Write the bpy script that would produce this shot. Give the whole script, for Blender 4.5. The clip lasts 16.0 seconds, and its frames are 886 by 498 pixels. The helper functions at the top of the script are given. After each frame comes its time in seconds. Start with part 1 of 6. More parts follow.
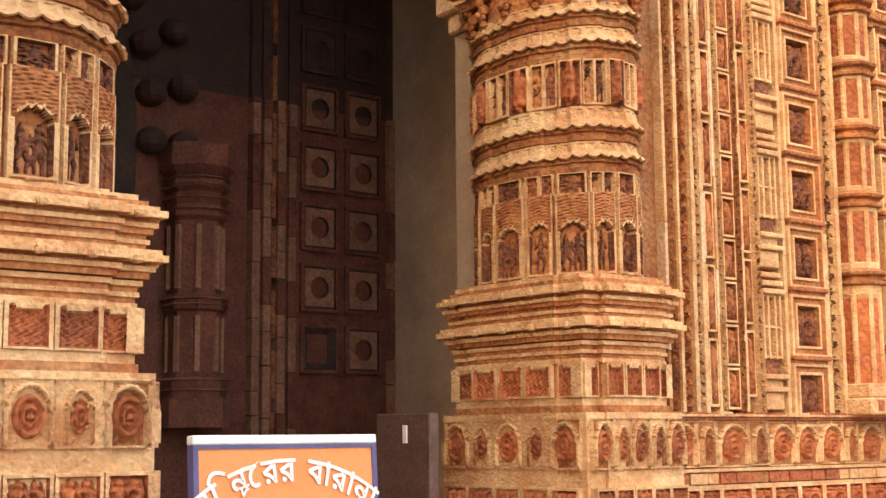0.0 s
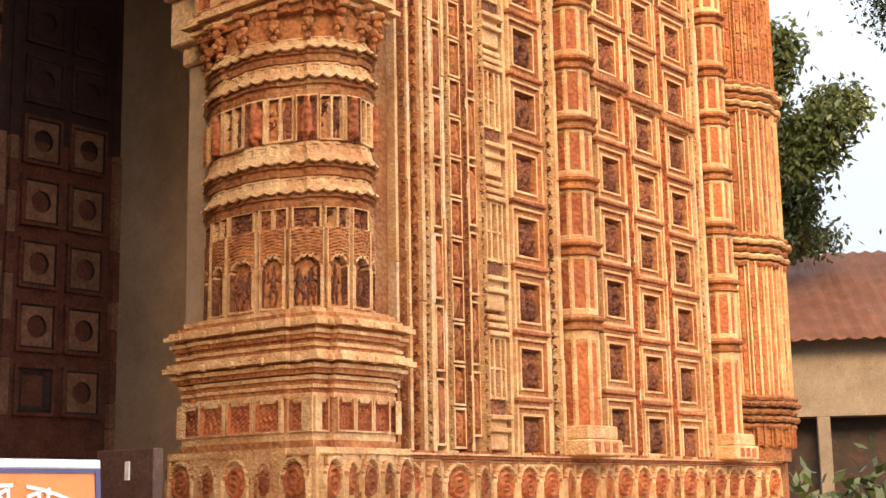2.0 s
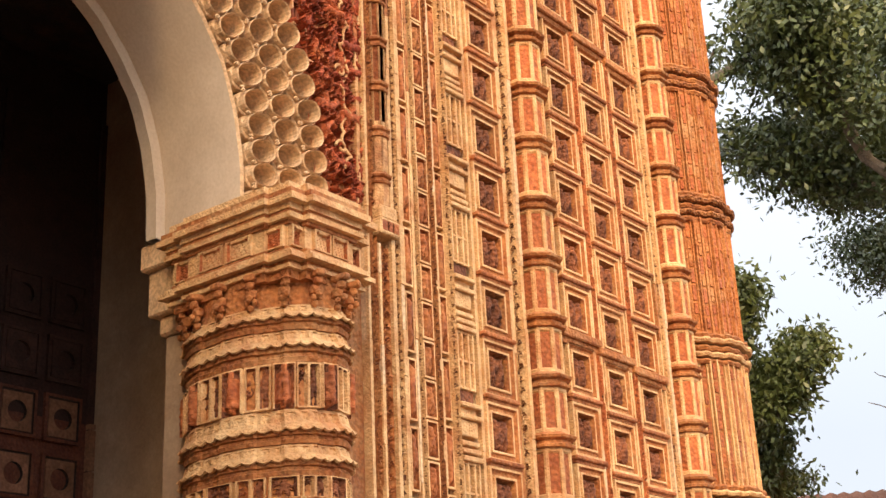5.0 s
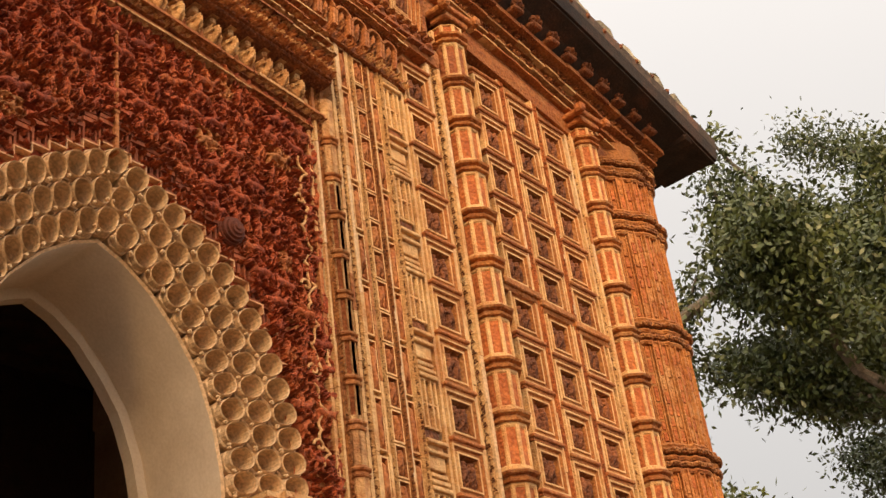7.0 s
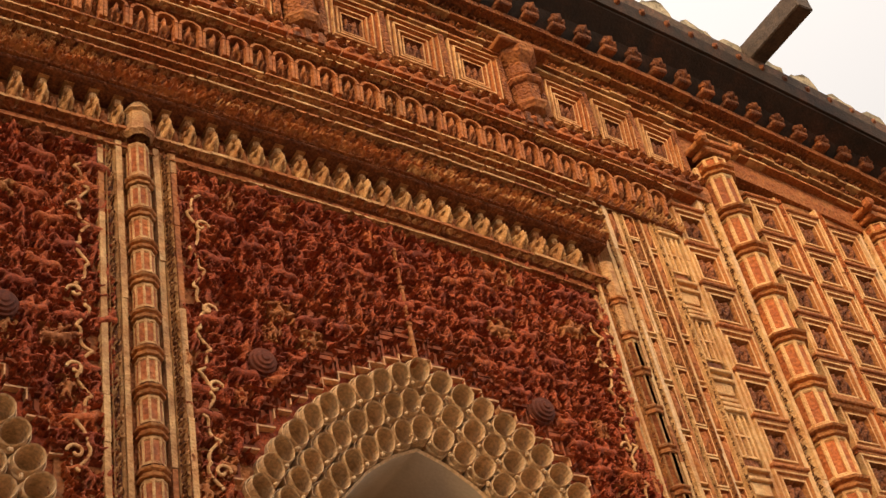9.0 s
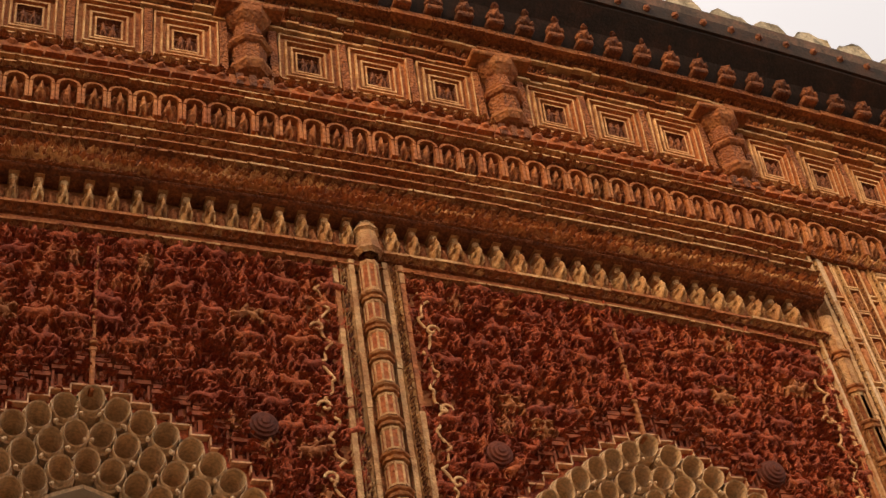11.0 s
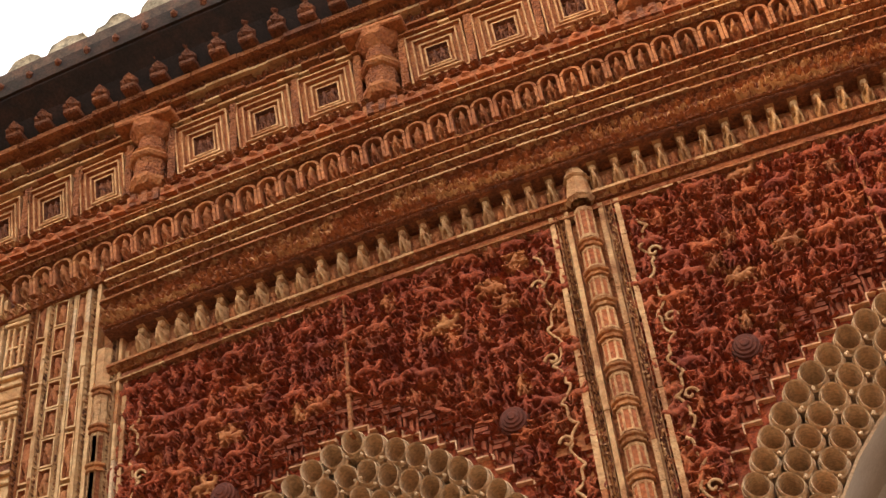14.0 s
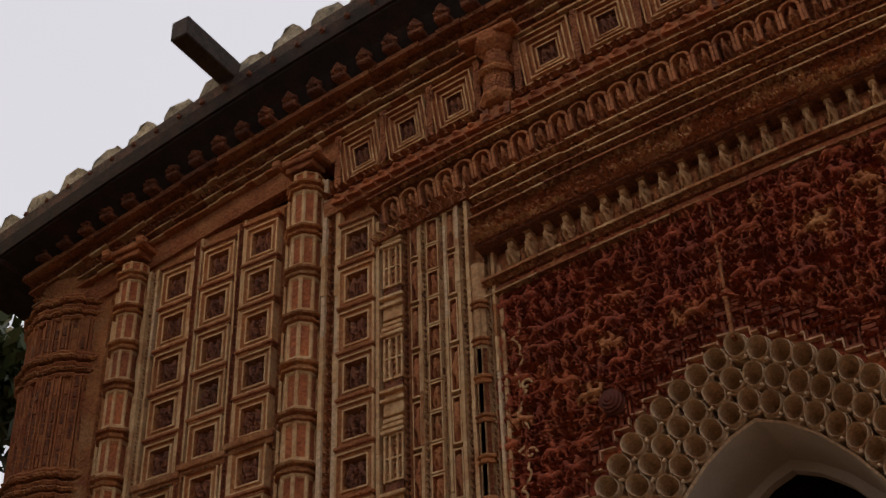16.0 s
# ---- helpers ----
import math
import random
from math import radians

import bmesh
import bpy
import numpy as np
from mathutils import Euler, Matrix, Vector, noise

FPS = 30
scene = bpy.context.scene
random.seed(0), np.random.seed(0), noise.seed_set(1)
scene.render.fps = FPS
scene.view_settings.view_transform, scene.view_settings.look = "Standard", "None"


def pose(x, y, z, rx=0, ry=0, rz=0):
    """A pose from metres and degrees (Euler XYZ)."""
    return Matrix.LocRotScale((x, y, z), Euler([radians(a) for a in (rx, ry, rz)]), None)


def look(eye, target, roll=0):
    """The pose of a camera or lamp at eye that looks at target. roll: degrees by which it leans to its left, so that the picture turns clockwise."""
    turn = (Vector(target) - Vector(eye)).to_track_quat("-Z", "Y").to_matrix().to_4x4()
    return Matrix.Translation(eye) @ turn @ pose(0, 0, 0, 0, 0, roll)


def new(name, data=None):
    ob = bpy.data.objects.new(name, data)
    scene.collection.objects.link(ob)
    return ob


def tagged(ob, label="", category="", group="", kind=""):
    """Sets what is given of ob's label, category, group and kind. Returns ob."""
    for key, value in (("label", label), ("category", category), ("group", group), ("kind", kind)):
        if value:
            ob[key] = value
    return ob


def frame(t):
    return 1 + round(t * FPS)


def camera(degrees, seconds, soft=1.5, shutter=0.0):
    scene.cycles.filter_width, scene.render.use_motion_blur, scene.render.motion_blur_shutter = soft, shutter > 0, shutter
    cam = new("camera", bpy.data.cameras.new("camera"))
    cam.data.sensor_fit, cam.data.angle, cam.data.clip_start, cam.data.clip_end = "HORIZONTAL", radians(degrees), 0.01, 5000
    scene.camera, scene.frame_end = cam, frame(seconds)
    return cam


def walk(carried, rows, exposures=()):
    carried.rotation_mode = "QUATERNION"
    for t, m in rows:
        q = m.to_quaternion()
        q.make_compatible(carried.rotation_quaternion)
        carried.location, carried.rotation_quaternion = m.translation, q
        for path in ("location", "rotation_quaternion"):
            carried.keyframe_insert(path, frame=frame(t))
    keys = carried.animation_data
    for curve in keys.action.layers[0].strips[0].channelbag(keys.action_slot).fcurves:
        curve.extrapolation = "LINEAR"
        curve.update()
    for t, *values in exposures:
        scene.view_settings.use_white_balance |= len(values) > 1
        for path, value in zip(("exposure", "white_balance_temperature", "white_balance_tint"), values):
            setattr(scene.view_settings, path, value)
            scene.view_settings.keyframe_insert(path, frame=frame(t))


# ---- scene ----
cam = camera(35.97, 16.0)
PATH = [
    (0, pose(-0.278, -3.422, 1.696, 97.89, 0.50, -38.73)),
    (0.5, pose(-0.267, -3.373, 1.656, 98.81, 0.14, -43.25)),
    (1, pose(-0.276, -3.385, 1.645, 99.82, 0.06, -46.77)),
    (1.5, pose(-0.281, -3.391, 1.630, 100.23, 0.40, -49.47)),
    (2, pose(-0.282, -3.364, 1.594, 100.49, 0.98, -50.47)),
    (2.5, pose(-0.279, -3.379, 1.611, 100.23, 0.57, -49.68)),
    (3, pose(-0.278, -3.372, 1.604, 100.55, 0.33, -49.48)),
    (3.5, pose(-0.293, -3.377, 1.628, 100.50, 0.30, -49.10)),
    (4, pose(-0.277, -3.355, 1.630, 101.50, 1.25, -48.71)),
    (4.5, pose(-0.286, -3.332, 1.641, 106.31, 2.09, -50.02)),
    (5, pose(-0.331, -3.379, 1.653, 110.73, 2.54, -51.31)),
    (5.2, pose(-0.351, -3.382, 1.645, 111.81, 2.81, -52.58)),
    (7.3, pose(-0.451, -3.638, 1.819, 123.57, 8.29, -47.12)),
    (7.5, pose(-0.481, -3.636, 1.831, 125.62, 9.13, -45.17)),
    (8, pose(-0.409, -3.736, 1.828, 128.16, 8.36, -40.22)),
    (8.5, pose(-0.392, -3.761, 1.801, 127.67, 11.28, -35.34)),
    (8.7, pose(-0.362, -3.763, 1.785, 128.79, 11.01, -32.48)),
    (10.8, pose(-0.480, -4.140, 1.668, 133.51, 8.45, -25.21)),
    (11, pose(-0.485, -4.250, 1.701, 133.14, 7.92, -18.54)),
    (11.5, pose(-0.569, -4.274, 1.721, 133.93, 7.75, -9.03)),
    (12, pose(-0.649, -4.346, 1.702, 133.98, 7.90, -5.18)),
    (12.5, pose(-0.726, -4.361, 1.708, 133.91, 6.98, -0.44)),
    (13, pose(-0.667, -4.391, 1.714, 132.82, 7.51, 2.86)),
    (13.5, pose(-0.616, -4.520, 1.758, 130.80, 7.97, 10.40)),
    (14, pose(-0.665, -4.688, 1.762, 130.82, 5.40, 19.13)),
    (14.5, pose(-0.860, -4.768, 1.780, 132.29, 4.27, 22.88)),
    (15, pose(-0.845, -4.788, 1.807, 131.14, 2.42, 28.89)),
    (15.5, pose(-0.866, -4.914, 1.859, 128.51, 2.07, 29.88)),
    (16, pose(-0.875, -5.044, 1.908, 125.59, 1.58, 31.63)),
]
EXPOSURES = [(0, 0.62, 6500, 10), (2.0, 0.62, 6500, 10), (4.0, 0.55, 6500, 10), (5.2, 0.42, 6600, 10), (7.3, -0.15, 7800, 12), (8.7, -0.15, 7800, 12), (10.8, -0.50, 7700, 15), (11.2, -0.28, 7500, 14), (12.0, 0.2, 7000, 12), (13.5, 0.75, 7000, 12), (14.2, 0.2, 7000, 12), (15.0, -1.15, 6700, 12), (16, -1.4, 6500, 13)]
walk(cam, PATH, EXPOSURES)
RING_A = [6.854, 6.535, 6.249, 5.946, 5.639, 5.34, 5.043, 4.746, 4.455, 4.14, 3.851, 3.552, 3.267, 2.989, 2.692, 2.358]
RING_B = [6.737, 6.492, 6.231, 5.958, 5.637, 5.339, 5.031, 4.738, 4.434, 4.123, 3.828, 3.565, 3.264, 2.973, 2.674]

# ---- world and sun ----
world = bpy.data.worlds.new("world")
scene.world = world
world.use_nodes = True
wn = world.node_tree.nodes
wl = world.node_tree.links
sky = wn.new("ShaderNodeTexSky")
sky.sky_type = "NISHITA"
sky.sun_disc = False
sky.sun_elevation = radians(27)
sky.sun_rotation = radians(250)
sky.dust_density = 8.0
sky.air_density = 1.0
sky.ozone_density = 1.0
wn["Background"].inputs["Strength"].default_value = 0.15
# a thin even cloud sheet over the sky
cloud = wn.new("ShaderNodeTexNoise")
cloud.inputs["Scale"].default_value = 1.6
cloud.inputs["Detail"].default_value = 5
thick = wn.new("ShaderNodeMapRange")
thick.inputs["From Min"].default_value, thick.inputs["From Max"].default_value = 0.3, 0.7
thick.inputs["To Min"].default_value, thick.inputs["To Max"].default_value = 0.90, 0.97
wl.new(cloud.outputs["Fac"], thick.inputs["Value"])
veil = wn.new("ShaderNodeMix")
veil.data_type = "RGBA"
wl.new(thick.outputs["Result"], veil.inputs[0])
wl.new(sky.outputs["Color"], veil.inputs[6])
# the haze is brighter round the sun and dimmer away from it
way = wn.new("ShaderNodeTexCoord")
facing = wn.new("ShaderNodeVectorMath")
facing.operation = "DOT_PRODUCT"
facing.inputs[1].default_value = (-0.816, -0.399, 0.417)
wl.new(way.outputs["Generated"], facing.inputs[0])
glow = wn.new("ShaderNodeMapRange")
glow.inputs["From Min"].default_value, glow.inputs["From Max"].default_value = -0.8, 0.35
glow.inputs["To Min"].default_value, glow.inputs["To Max"].default_value = 0.40, 1.08
wl.new(facing.outputs["Value"], glow.inputs["Value"])
tint = wn.new("ShaderNodeMix")
tint.data_type = "RGBA"
tint.inputs[6].default_value, tint.inputs[7].default_value = (10.9, 11.8, 13.3, 1), (12.4, 12.4, 13.0, 1)
side = wn.new("ShaderNodeMapRange")
side.inputs["From Min"].default_value, side.inputs["From Max"].default_value = -0.8, 0.1
wl.new(facing.outputs["Value"], side.inputs["Value"])
wl.new(side.outputs["Result"], tint.inputs[0])
wl.new(tint.outputs[2], veil.inputs[7])
haze = wn.new("ShaderNodeVectorMath")
haze.operation = "SCALE"
wl.new(veil.outputs[2], haze.inputs[0])
wl.new(glow.outputs["Result"], haze.inputs["Scale"])
wl.new(haze.outputs["Vector"], wn["Background"].inputs["Color"])
sun_data = bpy.data.lights.new("sun", "SUN")
sun_data.energy = 4.4
sun_data.angle = radians(18)
sun_data.color = (1.0, 0.69, 0.37)
sun = new("sun", sun_data)
sun.matrix_world = look((-8.0, -5.7, 4.5), (0, 0, 0))


# ---- materials ----
def material(name, dark, light, scale=6.0, rough=0.9, bump=0.35, grain=60.0, vary=0.25, stain=None, stain_scale=1.3, stain_amount=0.45, metal=0.0, carve=0.0, carve_scale=40.0, speck=0.28, mottle=70.0):
    """Two tones by noise, a stain at a larger scale, grain and carving as relief."""
    m = bpy.data.materials.new(name)
    m.use_nodes = True
    n, l = m.node_tree.nodes, m.node_tree.links
    b = n["Principled BSDF"]
    b.inputs["Roughness"].default_value = rough
    b.inputs["Metallic"].default_value = metal
    co = n.new("ShaderNodeNewGeometry")
    n1 = n.new("ShaderNodeTexNoise")
    n1.inputs["Scale"].default_value = scale
    n1.inputs["Detail"].default_value = 8
    n1.inputs["Roughness"].default_value = 0.7
    l.new(co.outputs["Position"], n1.inputs["Vector"])
    ramp = n.new("ShaderNodeMapRange")
    ramp.inputs["From Min"].default_value, ramp.inputs["From Max"].default_value = 0.33, 0.67
    l.new(n1.outputs["Fac"], ramp.inputs["Value"])
    mix = n.new("ShaderNodeMix")
    mix.data_type = "RGBA"
    mix.inputs[6].default_value, mix.inputs[7].default_value = (*dark, 1), (*light, 1)
    l.new(ramp.outputs["Result"], mix.inputs[0])
    colour = mix.outputs[2]
    if stain:
        n2 = n.new("ShaderNodeTexNoise")
        n2.inputs["Scale"].default_value = stain_scale
        n2.inputs["Detail"].default_value = 9
        n2.inputs["Roughness"].default_value = 0.75
        l.new(co.outputs["Position"], n2.inputs["Vector"])
        r2 = n.new("ShaderNodeMapRange")
        r2.inputs["From Min"].default_value, r2.inputs["From Max"].default_value = 0.5, 0.64
        r2.inputs["To Max"].default_value = stain_amount
        l.new(n2.outputs["Fac"], r2.inputs["Value"])
        mx = n.new("ShaderNodeMix")
        mx.data_type = "RGBA"
        mx.inputs[7].default_value = (*stain, 1)
        l.new(r2.outputs["Result"], mx.inputs[0])
        l.new(colour, mx.inputs[6])
        colour = mx.outputs[2]
    # fine mottling of the fired clay
    n3 = n.new("ShaderNodeTexNoise")
    n3.inputs["Scale"].default_value = mottle
    n3.inputs["Detail"].default_value = 4
    l.new(co.outputs["Position"], n3.inputs["Vector"])
    r3 = n.new("ShaderNodeMapRange")
    r3.inputs["From Min"].default_value, r3.inputs["From Max"].default_value = 0.35, 0.62
    r3.inputs["To Min"].default_value, r3.inputs["To Max"].default_value = 1 - speck, 1 + speck * 0.45
    l.new(n3.outputs["Fac"], r3.inputs["Value"])
    h3 = n.new("ShaderNodeHueSaturation")
    l.new(r3.outputs["Result"], h3.inputs["Value"])
    l.new(colour, h3.inputs["Color"])
    colour = h3.outputs["Color"]
    if vary:
        oi = n.new("ShaderNodeObjectInfo")
        mr = n.new("ShaderNodeMapRange")
        mr.inputs["To Min"].default_value, mr.inputs["To Max"].default_value = 1 - vary, 1 + vary
        l.new(oi.outputs["Random"], mr.inputs["Value"])
        hs = n.new("ShaderNodeHueSaturation")
        l.new(mr.outputs["Result"], hs.inputs["Value"])
        l.new(colour, hs.inputs["Color"])
        colour = hs.outputs["Color"]
    l.new(colour, b.inputs["Base Color"])
    g = n.new("ShaderNodeTexNoise")
    g.inputs["Scale"].default_value = grain
    g.inputs["Detail"].default_value = 6
    l.new(co.outputs["Position"], g.inputs["Vector"])
    bp = n.new("ShaderNodeBump")
    bp.inputs["Strength"].default_value = bump
    bp.inputs["Distance"].default_value = 0.012
    l.new(g.outputs["Fac"], bp.inputs["Height"])
    l.new(bp.outputs["Normal"], b.inputs["Normal"])
    if carve:
        v = n.new("ShaderNodeTexVoronoi")
        v.feature = "SMOOTH_F1"
        v.inputs["Scale"].default_value = carve_scale
        l.new(co.outputs["Position"], v.inputs["Vector"])
        b2 = n.new("ShaderNodeBump")
        b2.inputs["Strength"].default_value = carve
        b2.inputs["Distance"].default_value = 0.02
        b2.invert = True
        l.new(v.outputs["Distance"], b2.inputs["Height"])
        l.new(bp.outputs["Normal"], b2.inputs["Normal"])
        l.new(b2.outputs["Normal"], b.inputs["Normal"])
    return m


CREAM = material("pale_terracotta", (0.53, 0.265, 0.10), (0.74, 0.49, 0.245), 7, stain=(0.40, 0.13, 0.04), stain_scale=3.2, stain_amount=0.65, vary=0.10, bump=0.5, grain=110, carve=0.3, carve_scale=95, speck=0.16, mottle=45)
OCHRE = material("ochre_terracotta", (0.27, 0.075, 0.020), (0.46, 0.185, 0.056), 8, stain=(0.52, 0.31, 0.14), stain_scale=3.0, vary=0.16, carve=0.5, carve_scale=55)
ROPE = material("carved_band_terracotta", (0.22, 0.062, 0.017), (0.45, 0.19, 0.062), 14, stain=(0.5, 0.17, 0.05), vary=0.12, carve=1.0, carve_scale=70)
CREAM_R = material("rusty_pale_terracotta", (0.40, 0.165, 0.058), (0.70, 0.43, 0.20), 10, stain=(0.24, 0.07, 0.022), stain_scale=4.0, stain_amount=0.75, vary=0.15, bump=0.5, grain=110, carve=0.3, carve_scale=95, speck=0.2, mottle=45)
OCHRE_R = material("rusty_terracotta", (0.26, 0.068, 0.021), (0.45, 0.165, 0.054), 8, stain=(0.46, 0.22, 0.075), stain_scale=3.0, vary=0.16, carve=0.5, carve_scale=55)
ROPE_R = material("rusty_carved_band", (0.17, 0.040, 0.012), (0.37, 0.125, 0.04), 14, stain=(0.42, 0.15, 0.04), vary=0.12, carve=1.0, carve_scale=70)
# dark clay of carved figures; in band hollows and the lip, painted shade
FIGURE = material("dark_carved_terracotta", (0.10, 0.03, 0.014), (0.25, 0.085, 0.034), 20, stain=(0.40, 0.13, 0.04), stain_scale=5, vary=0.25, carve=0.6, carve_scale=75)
RED = material("red_terracotta", (0.22, 0.035, 0.012), (0.42, 0.083, 0.026), 9, stain=(0.45, 0.15, 0.04), stain_scale=2.0, stain_amount=0.45, vary=0.0, bump=0.8, grain=90, speck=0.5, mottle=80)
REDPIECE = material("red_brick_terracotta", (0.29, 0.068, 0.021), (0.49, 0.155, 0.048), 11, stain=(0.2, 0.08, 0.05), vary=0.2, bump=0.5, carve=0.6, carve_scale=48)
LIME = material("lime_plaster", (0.56, 0.35, 0.19), (0.74, 0.52, 0.31), 7, stain=(0.40, 0.20, 0.09), stain_scale=3.5, vary=0.06)
SOFFIT = material("smooth_lime_wash", (0.47, 0.37, 0.27), (0.57, 0.47, 0.36), 2.5, bump=0.06, stain=(0.40, 0.30, 0.21), vary=0.0, speck=0.06)
GREYPL = material("weathered_grey_plaster", (0.30, 0.20, 0.13), (0.46, 0.33, 0.22), 3, bump=0.2, speck=0.1, stain=(0.30, 0.18, 0.11), vary=0.0)
PORCH = material("dark_porch_terracotta", (0.072, 0.019, 0.010), (0.165, 0.05, 0.024), 10, stain=(0.09, 0.045, 0.03), vary=0.15, carve=0.3, carve_scale=60)
# near-black brick; also carries the shade of doorway, holes, soffit and verandah
NEARBLACK = material("near_black_brick", (0.016, 0.011, 0.009), (0.04, 0.022, 0.015), 8, stain=(0.08, 0.028, 0.014), stain_scale=4, vary=0.15)
LICHEN = material("lichened_plaster", (0.20, 0.17, 0.12), (0.52, 0.44, 0.30), 12, stain=(0.06, 0.055, 0.04), stain_scale=9, stain_amount=0.8, vary=0.2, bump=0.6)
WOOD = material("old_dark_timber", (0.045, 0.032, 0.026), (0.10, 0.07, 0.052), 16, stain=(0.16, 0.12, 0.09), vary=0.1)
EARTH = material("bare_earth", (0.10, 0.068, 0.043), (0.19, 0.135, 0.085), 1.2, stain=(0.06, 0.07, 0.03), stain_scale=0.4, vary=0.0)
BARK = material("grey_brown_bark", (0.10, 0.08, 0.06), (0.24, 0.20, 0.16), 9, vary=0.1, bump=0.8, grain=25)
LEAF = material("deep_green_leaf", (0.022, 0.036, 0.010), (0.075, 0.10, 0.026), 1.5, rough=0.5, bump=0.1, speck=0.2, stain=(0.15, 0.16, 0.035), stain_scale=0.8, vary=0.0)
RUST = material("rusty_roof_sheet", (0.11, 0.04, 0.024), (0.19, 0.08, 0.048), 2.5, rough=0.9, stain=(0.20, 0.11, 0.08), vary=0.1)
WASH = material("beige_wall_wash", (0.17, 0.125, 0.085), (0.24, 0.185, 0.13), 1.5, stain=(0.13, 0.09, 0.06), vary=0.0)
SIGN = material("orange_sign_paint", (0.72, 0.235, 0.06), (0.80, 0.29, 0.085), 5, rough=0.5, bump=0.05, vary=0.0, speck=0.05)
WHITE = material("white_sign_paint", (0.72, 0.68, 0.62), (0.82, 0.80, 0.76), 9, rough=0.55, bump=0.05, vary=0.0, speck=0.08)
NAVY = material("navy_sign_paint", (0.07, 0.06, 0.15), (0.10, 0.09, 0.20), 9, rough=0.55, bump=0.05, vary=0.0, speck=0.08)
IRON = material("brown_painted_iron", (0.07, 0.035, 0.025), (0.13, 0.07, 0.05), 14, rough=0.6, vary=0.0)


# ---- mesh tools ----
def box(bm, x0, x1, y0, y1, z0, z1, mi=0, bevel=0.0):
    r = bmesh.ops.create_cube(bm, size=1.0)
    for v in r["verts"]:
        v.co = Vector((x0 + (v.co.x + 0.5) * (x1 - x0), y0 + (v.co.y + 0.5) * (y1 - y0), z0 + (v.co.z + 0.5) * (z1 - z0)))
    faces = {f for v in r["verts"] for f in v.link_faces}
    for f in faces:
        f.material_index = mi
    if bevel:
        edges = {e for v in r["verts"] for e in v.link_edges}
        bmesh.ops.bevel(bm, geom=list(edges), offset=bevel, segments=1, affect="EDGES", clamp_overlap=True)
    return r


def block(bm, x0, x1, y0, y1, z0, z1, mi=0, dz=0.0):
    """A plain block; dz: how much its far end is lifted."""
    v = [bm.verts.new((x, y, z + (dz if x == x1 else 0.0))) for x in (x0, x1) for y in (y0, y1) for z in (z0, z1)]
    for q in ((0, 1, 3, 2), (4, 6, 7, 5), (0, 4, 5, 1), (2, 3, 7, 6), (0, 2, 6, 4), (1, 5, 7, 3)):
        f = bm.faces.new([v[i] for i in q])
        f.material_index = mi


def finish(name, bm, mats, smooth=False):
    bmesh.ops.recalc_face_normals(bm, faces=bm.faces)
    me = bpy.data.meshes.new(name)
    bm.to_mesh(me)
    bm.free()
    for m in (mats if isinstance(mats, (list, tuple)) else [mats]):
        me.materials.append(m)
    if smooth:
        for p in me.polygons:
            p.use_smooth = True
    return me


def part(name, me, mats=None, parent=None, m=None, label=""):
    """One mesh object under a thing or part; me: a bmesh or a mesh."""
    if isinstance(me, bmesh.types.BMesh):
        me = finish(name, me, mats)
    ob = new(name, me)
    if parent:
        ob.parent = parent
    if m:
        ob.matrix_basis = m
    if label:
        ob["label"] = label
    return ob


def thing(name, label, category, group="", kind=""):
    return tagged(new(name), label, category, group, kind)


def rect_steps(bm, rects, cap=True):
    """Concentric rectangles (half width, half height, y, material): a stepped frame seen from -y."""
    rings = []
    for w, h, y, mi in rects:
        rings.append(([bm.verts.new((sx * w, y, sz * h)) for sx, sz in ((-1, -1), (1, -1), (1, 1), (-1, 1))], mi))
    for (a, _), (b, mi) in zip(rings, rings[1:]):
        for i in range(4):
            f = bm.faces.new((a[i], a[(i + 1) % 4], b[(i + 1) % 4], b[i]))
            f.material_index = mi
    if cap:
        f = bm.faces.new(rings[-1][0])
        f.material_index = rings[-1][1]


def value_noise(x, z, seed):
    r = np.random.RandomState(seed)
    table = r.rand(256, 256)
    xi, zi = np.floor(x).astype(int), np.floor(z).astype(int)
    fx, fz = x - xi, z - zi
    fx, fz = fx * fx * (3 - 2 * fx), fz * fz * (3 - 2 * fz)
    q = lambda a, b: table[a % 256, b % 256]
    return (q(xi, zi) * (1 - fx) + q(xi + 1, zi) * fx) * (1 - fz) + (q(xi, zi + 1) * (1 - fx) + q(xi + 1, zi + 1) * fx) * fz


def capsule(X, Z, ax, az, bx, bz, r):
    """Height of a rounded limb from a to b, one at its spine."""
    dx, dz = bx - ax, bz - az
    t = np.clip(((X - ax) * dx + (Z - az) * dz) / (dx * dx + dz * dz + 1e-9), 0, 1)
    q = ((X - ax - t * dx) ** 2 + (Z - az - t * dz) ** 2) / (r * r)
    return np.clip(1 - q, 0, 1) ** 0.32


def hoop(X, Z, cx, cz, r, w):
    return np.clip(1 - ((np.hypot(X - cx, Z - cz) - r) / w) ** 2, 0, 1)


